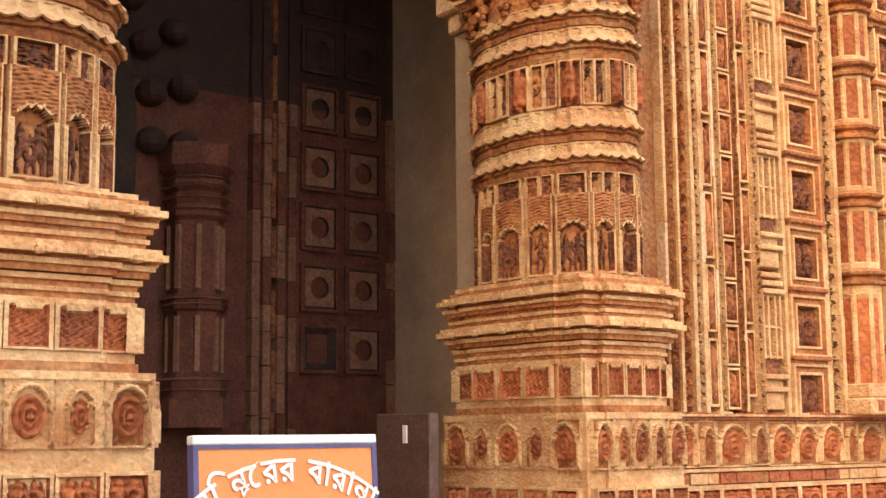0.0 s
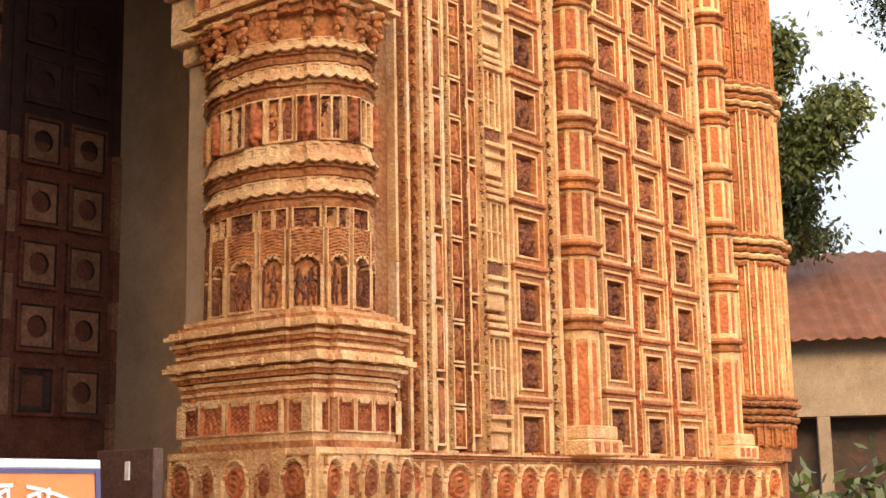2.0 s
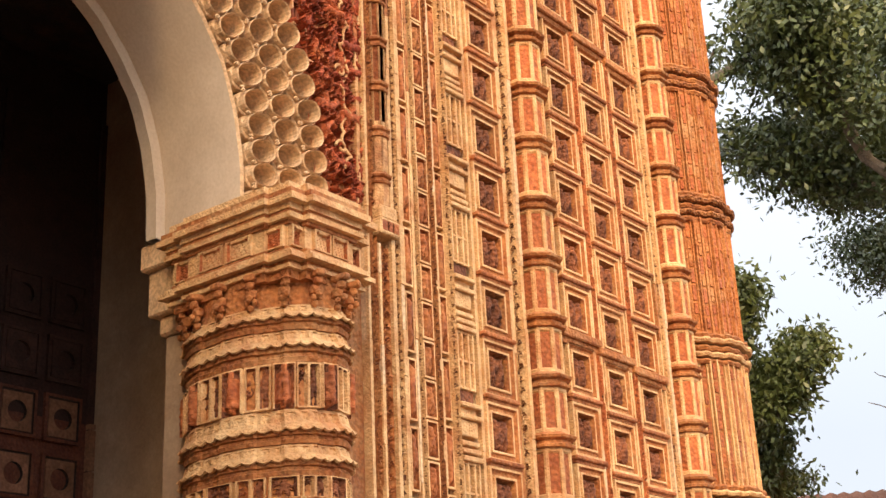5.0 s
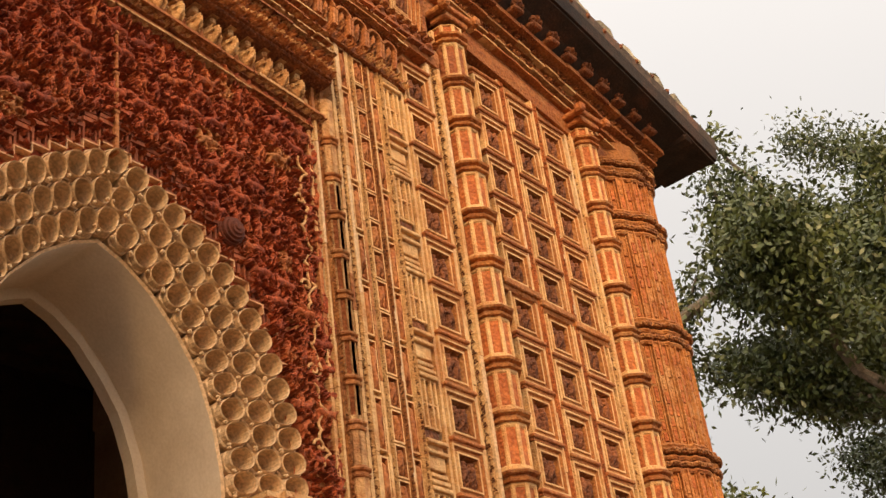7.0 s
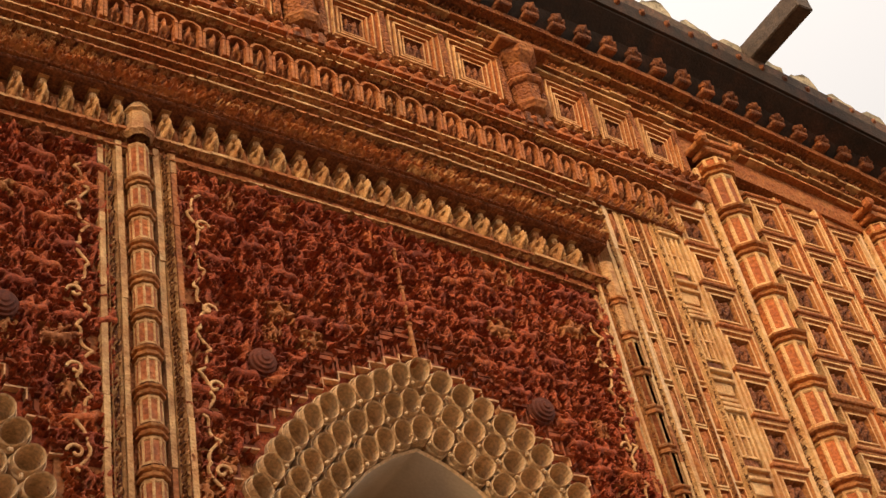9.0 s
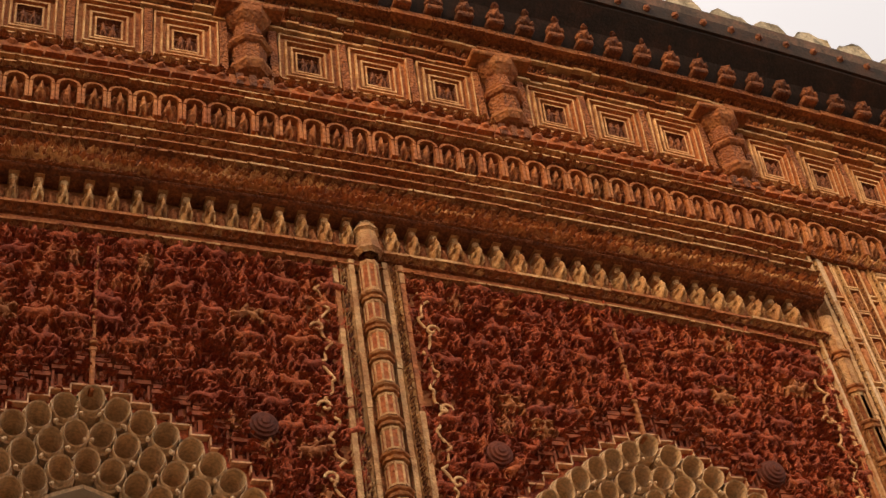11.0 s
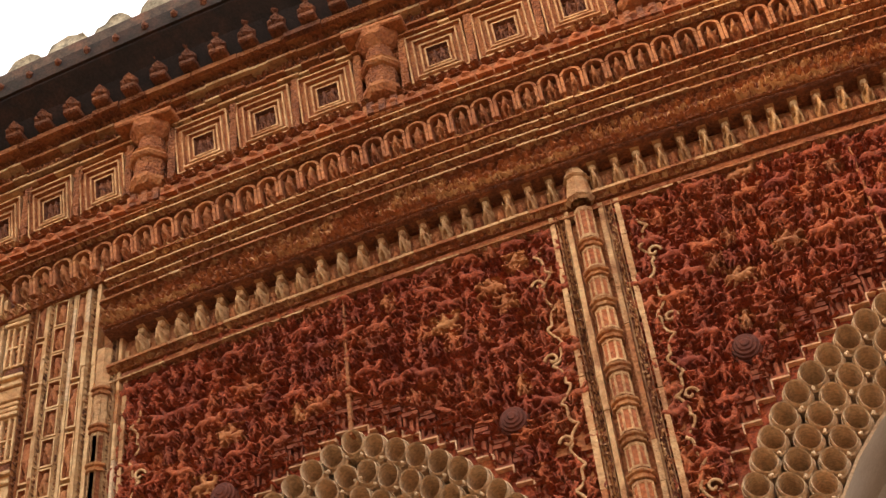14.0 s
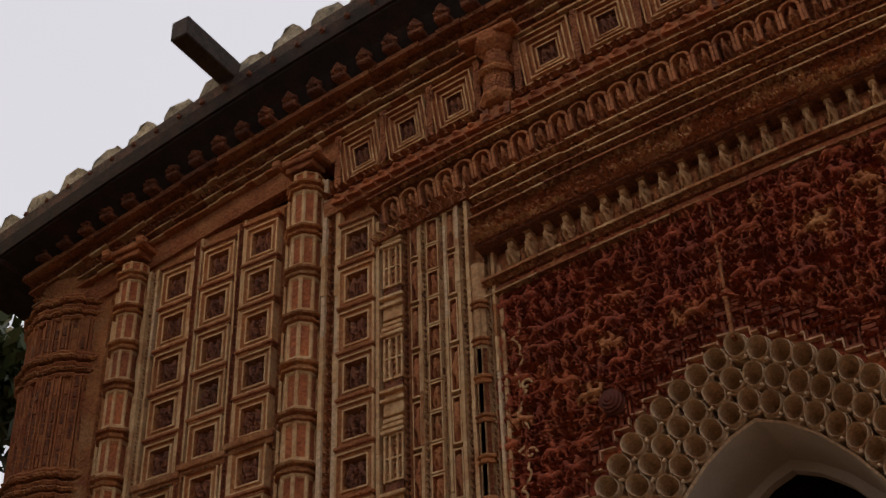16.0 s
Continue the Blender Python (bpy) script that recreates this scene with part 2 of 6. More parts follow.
def standing(X, Z, rng):
    """A standing dancer between -1 and 1 in height."""
    sway, lean = rng.uniform(-0.12, 0.12), rng.uniform(-0.08, 0.08)
    h = 0.9 * capsule(X, Z, lean, 0.62, lean, 0.68, 0.17)
    h = np.maximum(h, 0.7 * capsule(X, Z, lean, 0.80, lean * 0.8, 0.95, 0.08))
    h = np.maximum(h, capsule(X, Z, lean, 0.36, sway, 0.02, 0.19))
    h = np.maximum(h, 0.95 * capsule(X, Z, sway - 0.06, -0.08, sway + 0.06, -0.08, 0.22))
    for sd in (-1, 1):
        knee = (sway + sd * rng.uniform(0.12, 0.3), -0.48)
        h = np.maximum(h, 0.9 * capsule(X, Z, sway + sd * 0.09, -0.12, *knee, 0.14))
        h = np.maximum(h, 0.8 * capsule(X, Z, *knee, sway + sd * 0.16, -0.92, 0.11))
        elbow = (sd * rng.uniform(0.38, 0.52), rng.uniform(-0.05, 0.3))
        h = np.maximum(h, 0.75 * capsule(X, Z, lean + sd * 0.16, 0.38, *elbow, 0.085))
        h = np.maximum(h, 0.7 * capsule(X, Z, *elbow, sd * rng.uniform(0.25, 0.6), rng.uniform(0.0, 0.75), 0.075))
    return h


def mounted(X, Z, rng):
    """A horse and its rider."""
    f = 1 if rng.rand() < 0.5 else -1
    X = X * f
    h = capsule(X, Z, -0.55, -0.1, 0.45, -0.05, 0.34)
    h = np.maximum(h, 0.9 * capsule(X, Z, 0.5, 0.05, 0.85, 0.5, 0.19))
    h = np.maximum(h, 0.9 * capsule(X, Z, 0.85, 0.52, 1.15, 0.3, 0.14))
    for x0, x1 in ((-0.7, -0.95), (-0.45, -0.3), (0.35, 0.25), (0.55, 0.95)):
        k = x1 + rng.uniform(-0.1, 0.1)
        h = np.maximum(h, 0.7 * capsule(X, Z, x0, -0.25, k, -0.6, 0.11))
        h = np.maximum(h, 0.6 * capsule(X, Z, k, -0.6, k - 0.08, -0.95, 0.09))
    h = np.maximum(h, 0.6 * capsule(X, Z, -0.85, 0.05, -1.15, -0.45, 0.09))
    h = np.maximum(h, capsule(X, Z, -0.1, 0.25, 0.0, 0.6, 0.2))
    h = np.maximum(h, 0.9 * capsule(X, Z, 0.03, 0.85, 0.03, 0.88, 0.15))
    return np.maximum(h, 0.6 * capsule(X, Z, 0.0, 0.5, 0.6, rng.uniform(0.4, 1.0), 0.08))


def charioteer(X, Z, rng):
    """A car with a spoked wheel, a canopy and an archer in it."""
    h = 0.8 * hoop(X, Z, -0.1, -0.5, 0.36, 0.12)
    for a in (0.3, 1.35, 2.4):
        h = np.maximum(h, 0.55 * capsule(X, Z, -0.1 - 0.35 * math.cos(a), -0.5 - 0.35 * math.sin(a), -0.1 + 0.35 * math.cos(a), -0.5 + 0.35 * math.sin(a), 0.06))
    h = np.maximum(h, 0.9 * capsule(X, Z, -0.9, -0.12, 0.9, -0.05, 0.14))
    for x in (-0.7, 0.7):
        h = np.maximum(h, 0.6 * capsule(X, Z, x, -0.1, x, 0.75, 0.07))
    h = np.maximum(h, 0.9 * capsule(X, Z, -0.8, 0.8, 0.8, 0.8, 0.14))
    h = np.maximum(h, capsule(X, Z, 0.0, 0.0, 0.05, 0.35, 0.22))
    h = np.maximum(h, 0.9 * capsule(X, Z, 0.05, 0.58, 0.05, 0.6, 0.14))
    return np.maximum(h, 0.6 * hoop(X, Z, 0.2, 0.25, 0.35, 0.07) * (X > 0.2))


def leaves(X, Z, rng, count=7):
    """Curled leaves and tendrils."""
    h = np.zeros_like(X)
    for i in range(count):
        cx, cz, r = rng.uniform(-0.9, 0.9), rng.uniform(-0.9, 0.9), rng.uniform(0.12, 0.3)
        ang = np.arctan2(Z - cz, X - cx)
        h = np.maximum(h, rng.uniform(0.5, 0.9) * hoop(X, Z, cx, cz, r, 0.085) * (np.cos(ang - rng.uniform(0, 6.3)) > -0.6))
        h = np.maximum(h, 0.6 * capsule(X, Z, cx, cz, cx, cz, 0.09))
    return h


def height_mesh(name, X, Y, Z, M, mats, smooth=True, skirt=0.03):
    """A carved face as a grid, its rim turned back into the wall; M: material of each face."""
    nz, nx = X.shape
    Y = Y.copy()
    if skirt:
        Y[0, :], Y[-1, :], Y[:, 0], Y[:, -1] = skirt, skirt, skirt, skirt
    q = np.arange(nz * nx).reshape(nz, nx)
    quads = np.stack([q[:-1, :-1], q[:-1, 1:], q[1:, 1:], q[1:, :-1]], -1).reshape(-1, 4)
    me = bpy.data.meshes.new(name)
    me.from_pydata(np.stack([X, Y, Z], -1).reshape(-1, 3).tolist(), [], quads.tolist())
    for m in mats:
        me.materials.append(m)
    if M is not None:
        me.polygons.foreach_set("material_index", M.reshape(-1).astype(np.int32))
    if smooth:
        me.polygons.foreach_set("use_smooth", np.ones(len(me.polygons), dtype=bool))
    return me


def face(w, h, nx, nz):
    """Grid of a tile with doubled outer lines, and the middles of its faces, both from -1 to 1."""
    u, v = np.linspace(-1, 1, nx + 1), np.linspace(-1, 1, nz + 1)
    u, v = np.concatenate([[-1], u, [1]]), np.concatenate([[-1], v, [1]])
    U, V = np.meshgrid(u, v)
    mid = lambda a: (a[:-1, :-1] + a[1:, 1:]) / 2
    return U, V, mid(U), mid(V), U * w, V * h


def lump_patch(bm, w, h, y, depth, nx, nz, seed, mi):
    """A carved figure between leaves, on a grid that stands out from y."""
    nx, nz = max(10, int(nx * 1.7)), max(14, int(nz * 1.7))
    rng = np.random.RandomState(int(seed) + 7)
    U, V = np.meshgrid(np.linspace(-1, 1, nx + 1), np.linspace(-1, 1, nz + 1))
    asp = w / h
    if asp > 0.85:
        hgt = np.maximum(standing((U * asp + 0.42) / 0.95, V, rng), standing((U * asp - 0.42) / 0.95, V, rng))
    else:
        hgt = standing(U * asp, V, rng)
    hgt = np.maximum(hgt, 0.7 * leaves(U, V, rng, 6))
    edge = np.clip((1 - np.abs(U)) * 6, 0, 1) * np.clip((1 - np.abs(V)) * 6, 0, 1)
    Y = y - depth * hgt * edge
    vs = [bm.verts.new((float(U[j, i]) * w, float(Y[j, i]), float(V[j, i]) * h)) for j in range(nz + 1) for i in range(nx + 1)]
    for j in range(nz):
        for i in range(nx):
            a = j * (nx + 1) + i
            f = bm.faces.new((vs[a], vs[a + 1], vs[a + nx + 2], vs[a + nx + 1]))
            f.material_index = mi
            f.smooth = True


def vine(S, T, wide, seed, kind=0):
    """Height of a running ornament: S along in metres, T across from 0 to 1."""
    p = wide * (1.7, 1.1, 2.6)[kind % 3]
    ph = S / p + seed * 0.37
    k = ph - np.floor(ph)
    if kind % 3 == 0:
        h = np.exp(-((T - 0.5 - 0.27 * np.sin(2 * np.pi * ph)) / 0.10) ** 2)
        for c, z in ((0.25, 0.26), (0.75, 0.74)):
            d = np.hypot((k - c) * p / wide, T - z)
            h = np.maximum(h, np.clip(1 - (d / 0.17) ** 2, 0, 1))
    elif kind % 3 == 1:
        d = np.abs((k - 0.5) * p / wide * 1.1) + np.abs(T - 0.5)
        h = np.maximum(np.clip(1 - ((d - 0.40) / 0.11) ** 2, 0, 1), np.clip(1 - (d / 0.17) ** 2, 0, 1))
    else:
        cell = np.floor(ph)
        off = np.sin(cell * 12.9898 + seed) * 43758.5453
        off = off - np.floor(off)
        h = np.zeros_like(S)
        for i in range(4):
            q = off * (3 + i) + 0.29 * i
            q = q - np.floor(q)
            cx, cz = 0.14 + 0.24 * i, 0.25 + 0.5 * q
            d = np.hypot((k - cx) * p / wide, (T - cz))
            h = np.maximum(h, np.clip(1 - ((d - 0.20) / 0.09) ** 2, 0, 1) * (0.6 + 0.4 * q))
            h = np.maximum(h, np.clip(1 - (d / 0.10) ** 2, 0, 1))
    return h


def lathe(bm, prof, sides, mi=0, turn=0.0, squash=1.0, smooth=False, start=0.0, end=2 * math.pi):
    """Revolve (r, z) or (r, z, material) round z."""
    full = abs(end - start - 2 * math.pi) < 1e-6
    n = sides if full else sides + 1
    rings = [[bm.verts.new((p[0] * math.cos(turn + start + (end - start) * k / sides), squash * p[0] * math.sin(turn + start + (end - start) * k / sides), p[1])) for k in range(n)] for p in prof]
    for i, (a, b) in enumerate(zip(rings, rings[1:])):
        for k in range(sides):
            f = bm.faces.new((a[k], a[(k + 1) % n], b[(k + 1) % n], b[k]))
            f.material_index = prof[i + 1][2] if len(prof[i + 1]) > 2 else mi
            f.smooth = smooth


def sweep(prof, xs, zf, yf=None):
    """A moulding: the closed (y, z) profile carried along x, lifted by zf(x)."""
    bm = bmesh.new()
    rings = [[bm.verts.new((x, y + (yf(x) if yf else 0), z + zf(x))) for y, z in prof] for x in xs]
    n = len(prof)
    for a, b in zip(rings, rings[1:]):
        for k in range(n):
            bm.faces.new((a[k], a[(k + 1) % n], b[(k + 1) % n], b[k]))
    bm.faces.new(rings[0])
    bm.faces.new(list(reversed(rings[-1])))
    return bm


def grid(a, b, n):
    return [a + (b - a) * i / n for i in range(n + 1)]


def sag(x):
    """How far the curved cornice falls towards the corners."""
    return -0.0155 * x * x


def eave_joint(x):
    return 7.76 - 0.0150 * x * x


def eave_top(x):
    return 8.18 - 0.0186 * x * x


# intrados and extrados of the pointed arch, half width by height above the springing
ARCH_IN = [(0.60, 0.0), (0.595, 0.2), (0.56, 0.4), (0.49, 0.6), (0.38, 0.76), (0.25, 0.90), (0.12, 0.99), (0.0, 1.04)]
ARCH_OUT = [(0.93, 0.0), (0.93, 0.25), (0.89, 0.5), (0.82, 0.72), (0.70, 0.92), (0.54, 1.10), (0.34, 1.24), (0.16, 1.34), (0.0, 1.42)]
SPRING = 3.66
ARCHES = (-2.4, 0.0, 2.4)


def arch_line(t, s):
    """A point on the arch at t from 0 (inner) to 1 (outer), s from -1 (left springing) over 0 (apex) to 1."""
    def on(line, q):
        k = q * (len(line) - 1)
        i = min(int(k), len(line) - 2)
        f = k - i
        return (line[i][0] * (1 - f) + line[i + 1][0] * f, line[i][1] * (1 - f) + line[i + 1][1] * f)
    a, b = on(ARCH_IN, 1 - abs(s)), on(ARCH_OUT, 1 - abs(s))
    x = a[0] * (1 - t) + b[0] * t
    return (x if s > 0 else -x), a[1] * (1 - t) + b[1] * t


def half_out(h):
    """Half width of the extrados at height h over the springing."""
    for (xa, za), (xb, zb) in zip(ARCH_OUT, ARCH_OUT[1:]):
        if za <= h <= zb:
            return xa + (xb - xa) * (h - za) / (zb - za)
    return 0.93 if h < 0 else -1.0

# ---- ground and plinth ----
bm = bmesh.new()
bmesh.ops.create_grid(bm, x_segments=40, y_segments=40, size=900)
for v in bm.verts:
    v.co.z = 0.0
tagged(part("ground", bm, EARTH), "bare brown earth of the temple court", "ground", kind="structure")
bm = bmesh.new()
box(bm, -7.3, 7.3, -0.55, 13.5, 0.004, 0.9)
box(bm, -7.22, 7.22, -0.42, 13.4, 0.9, 1.15)
box(bm, -7.1, 7.1, -0.28, 13.3, 1.15, 1.40)
tagged(part("plinth", bm, OCHRE), "stepped brick plinth under the temple", "plinth", kind="structure")

# ---- body of the building ----
front = thing("wall_front", "terracotta temple front with three arches, carved all over", "wall", kind="structure")


def facade_core():
    """The front wall's thick core behind the carving, with three arched openings."""
    y0, y1 = 0.34, 0.60
    zs = SPRING
    bm = bmesh.new()
    # piers between and beside the openings below the springing are the columns; above it the wall is cut by the arches
    xs = [-7.0]
    for c in ARCHES:
        xs += [c + arch_line(0.5, s)[0] for s in np.linspace(-1, 1, 41)]
    xs.append(7.0)
    low = [zs]
    for c in ARCHES:
        low += [zs + arch_line(0.5, s)[1] for s in np.linspace(-1, 1, 41)]
    low.append(zs)
    cols = [[bm.verts.new((x, y, z)) for y, z in ((y0, lo), (y0, eave_joint(x) + 0.1), (y1, eave_joint(x) + 0.1), (y1, lo))] for x, lo in zip(xs, low)]
    for a, b in zip(cols, cols[1:]):
        for k in range(4):
            bm.faces.new((a[k], a[(k + 1) % 4], b[(k + 1) % 4], b[k]))
    bm.faces.new(cols[0])
    bm.faces.new(list(reversed(cols[-1])))
    return bm


part("wall_core", facade_core(), GREYPL, front)
for sx in (-1, 1):
    bm = bmesh.new()
    box(bm, min(sx * 3.45, sx * 6.9), max(sx * 3.45, sx * 6.9), 0.06, 0.9, 1.40, SPRING)
    box(bm, min(sx * 3.6, sx * 6.9), max(sx * 3.6, sx * 6.9), 0.055, 0.09, SPRING, 6.9)
    part("pier_core", bm, OCHRE, front)
for name, x in (("wall_left", -6.95), ("wall_right", 6.95)):
    bm = bmesh.new()
    box(bm, min(x, x * 0.93), max(x, x * 0.93), 0.62, 13.0, 1.40, 6.95)
    tagged(part(name, bm, OCHRE), "terracotta side wall of the temple", "wall", kind="structure")
bm = bmesh.new()
box(bm, -6.4, 6.4, 13.0, 13.4, 1.40, 7.0)
tagged(part("wall_back", bm, OCHRE), "plain back wall of the temple", "wall", kind="structure")
# curved roof: a sheet from the eave up to the ridge
bm = bmesh.new()
xs, ys = grid(-7.3, 7.3, 40), grid(-0.30, 13.3, 12)
g = [[bm.verts.new((x, y, eave_top(x) - 0.03 + 1.5 * math.sin(math.pi * (y + 0.3) / 13.6) * (1 - (x / 7.6) ** 2))) for x in xs] for y in ys]
for j in range(12):
    for i in range(40):
        bm.faces.new((g[j][i], g[j][i + 1], g[j + 1][i + 1], g[j + 1][i]))
tagged(part("roof", bm, LICHEN), "curved lichened plaster roof of the temple", "roof", kind="structure")

# ---- porch behind the arches ----
bm = bmesh.new()
box(bm, -6.4, 6.4, 0.6, 2.6, 1.396, 1.42)
tagged(part("floor", bm, GREYPL), "worn plaster floor of the porch", "floor", kind="structure")
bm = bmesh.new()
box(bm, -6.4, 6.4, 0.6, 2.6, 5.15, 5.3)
tagged(part("ceiling", bm, NEARBLACK), "near-black vault of the porch", "ceiling", kind="structure")
inner = thing("wall_inner", "dark carved inner wall of the porch", "wall", kind="structure")
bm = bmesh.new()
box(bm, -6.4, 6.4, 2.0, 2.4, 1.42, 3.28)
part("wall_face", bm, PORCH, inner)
# darker copy of the porch clay: shade under the vault put into colour
PORCHSHADE = material("porch_shade_terracotta", (0.022, 0.010, 0.008), (0.055, 0.022, 0.015), 9, vary=0.15)
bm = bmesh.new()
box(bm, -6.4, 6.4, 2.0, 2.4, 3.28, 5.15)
part("wall_face", bm, PORCHSHADE, inner, label="upper wall in a darker terracotta that carries the porch's shade")
for sx in (-1, 1):
    bm = bmesh.new()
    box(bm, min(sx * 3.75, sx * 6.4), max(sx * 3.75, sx * 6.4), 0.9, 2.0, 1.42, 5.15)
    part("wall_end", bm, GREYPL, inner, label="weathered grey plaster end wall")


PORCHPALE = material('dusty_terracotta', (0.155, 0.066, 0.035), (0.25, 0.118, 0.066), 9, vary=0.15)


def porch_panel(hole):
    bm = bmesh.new()
    rect_steps(bm, [(0.105, 0.115, 0.0, 0), (0.105, 0.115, -0.02, 0), (0.09, 0.10, -0.02, 0), (0.09, 0.10, -0.008, 1), (0.08, 0.09, -0.008, 1), (0.08, 0.09, -0.016, 2)], cap=False)
    if hole:
        sq = [bm.verts.new((0.08 * sx, -0.016, 0.09 * sz)) for sx, sz in ((-1, -1), (1, -1), (1, 1), (-1, 1))]
        ring, deep = [], []
        for k in range(16):
            a = 2 * math.pi * (k + 0.5) / 16
            ring.append(bm.verts.new((0.052 * math.cos(a), -0.016, 0.052 * math.sin(a))))
            deep.append(bm.verts.new((0.050 * math.cos(a), 0.05, 0.050 * math.sin(a))))
        for q in range(4):
            base = {0: 9, 1: 13, 2: 1, 3: 5}[q]
            seq = [ring[(base + i) % 16] for i in range(4)]
            for i in range(3):
                f = bm.faces.new((sq[q], seq[i + 1], seq[i]))
                f.material_index = 2
            nxt = ring[(base + 4) % 16]
            f = bm.faces.new((sq[q], sq[(q + 1) % 4], nxt, seq[3]))
            f.material_index = 2
        for k in range(16):
            f = bm.faces.new((ring[k], ring[(k + 1) % 16], deep[(k + 1) % 16], deep[k]))
            f.material_index = 3
        f = bm.faces.new(deep)
        f.material_index = 3
    else:
        rect_steps(bm, [(0.08, 0.09, -0.016, 1), (0.05, 0.065, 0.01, 1)])
    # recess and hole are near-black, their shade put into the colour
    return finish("panel", bm, [PORCH, NEARBLACK, PORCHPALE, NEARBLACK])


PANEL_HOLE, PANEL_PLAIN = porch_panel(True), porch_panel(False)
# upper rows repeat the holed panel, coloured for the shade up there
PANEL_SHADE = PANEL_HOLE.copy()
PANEL_SHADE.materials.clear()
for m in (PORCHSHADE, NEARBLACK, PORCHSHADE, NEARBLACK):
    PANEL_SHADE.materials.append(m)
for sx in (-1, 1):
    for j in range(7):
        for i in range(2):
            part("panel", PANEL_PLAIN if (i == 0 and j == 0) else PANEL_SHADE if j > 4 else PANEL_HOLE, None, inner, pose(sx * (3.31 + 0.255 * i), 1.995, 2.12 + 0.29 * j))
    for k, (x0, x1, d) in enumerate(((2.92, 2.96, 0.05), (2.99, 3.03, 0.03), (3.06, 3.09, 0.05), (3.14, 3.17, 0.02), (3.72, 3.75, 0.03))):
        bm = bmesh.new()
        c = sx * (x0 + x1) / 2
        z = 1.62
        while z < 3.28:
            w = random.uniform(0.10, 0.26)
            block(bm, c - 0.02, c + 0.02, 2.0 - d - random.uniform(0, 0.006), 2.01, z, min(z + w - 0.006, 3.28), random.choice((0, 1, 1)))
            z += w
        block(bm, c - 0.018, c + 0.018, 2.0 - d * 0.6, 2.01, 1.42, 4.9, 2)
        part("fillet", bm, [PORCH, PORCHPALE, PORCHSHADE], inner)
    bm = bmesh.new()
    for j in range(12):
        box(bm, sx * 3.045 - 0.012, sx * 3.045 + 0.012, 1.965, 2.01, 1.6 + 0.28 * j, 1.82 + 0.28 * j)
    part("tile_band", bm, FIGURE, inner)


def porch_pilaster():
    bm = bmesh.new()
    lathe(bm, [(0.16, 0.0), (0.16, 0.12), (0.14, 0.13), (0.15, 0.2), (0.12, 0.22), (0.12, 0.5), (0.14, 0.51), (0.14, 0.56), (0.115, 0.58), (0.115, 0.9), (0.14, 0.92), (0.13, 0.97), (0.145, 1.0), (0.12, 1.03), (0.15, 1.06), (0.13, 1.1), (0.17, 1.14), (0.17, 1.24)], 8, turn=math.pi / 8)
    for k in range(8):
        a = math.pi / 8 + k * math.pi / 4
        for z0, z1 in ((0.24, 0.48), (0.6, 0.88)):
            m = pose(0.112 * math.cos(a), 0.112 * math.sin(a), 0, 0, 0, math.degrees(a))
            r = box(bm, -0.01, 0.016, -0.011, 0.011, z0, z1, 1)
            bmesh.ops.transform(bm, matrix=m, verts=r["verts"])
    for z in (0.06, 0.16, 0.205, 0.53, 0.555, 0.95, 1.0, 1.05, 1.09):
        lathe(bm, [(0.13, z - 0.006, 1), (0.158, z, 1), (0.13, z + 0.008, 1)], 8, turn=math.pi / 8)
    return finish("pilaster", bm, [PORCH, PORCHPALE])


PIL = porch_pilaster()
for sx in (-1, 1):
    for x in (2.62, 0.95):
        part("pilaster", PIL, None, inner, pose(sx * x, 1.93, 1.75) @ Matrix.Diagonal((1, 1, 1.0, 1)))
# cusped inner doorway arches, in the dark clay that carries the shade
for cx in (-1.78, 1.78):
    bm = bmesh.new()
    for k in range(15):
        s = -1 + 2 * k / 14
        for t in (0.2, 0.7):
            x, z = arch_line(t, s)
            r = bmesh.ops.create_uvsphere(bm, u_segments=10, v_segments=8, radius=0.07)
            for v in r["verts"]:
                v.co.z *= 0.8 if v.co.z < 0 else 1.0
                v.co.y *= 1.3
            bmesh.ops.translate(bm, verts=r["verts"], vec=(cx + x * 0.95, 1.97, 3.0 + z))
    part("cusp_band", bm, PORCHSHADE, inner)
    # a flat near-black sheet stands in for the unlit shrine room
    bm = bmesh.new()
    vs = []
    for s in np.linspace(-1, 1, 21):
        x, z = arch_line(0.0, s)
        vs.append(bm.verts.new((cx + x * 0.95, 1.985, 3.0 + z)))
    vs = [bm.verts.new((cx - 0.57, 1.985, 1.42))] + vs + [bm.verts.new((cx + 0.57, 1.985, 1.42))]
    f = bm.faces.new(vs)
    part("doorway", bm, NEARBLACK, inner, label="near-black sheet for the unlit doorway to the shrine")

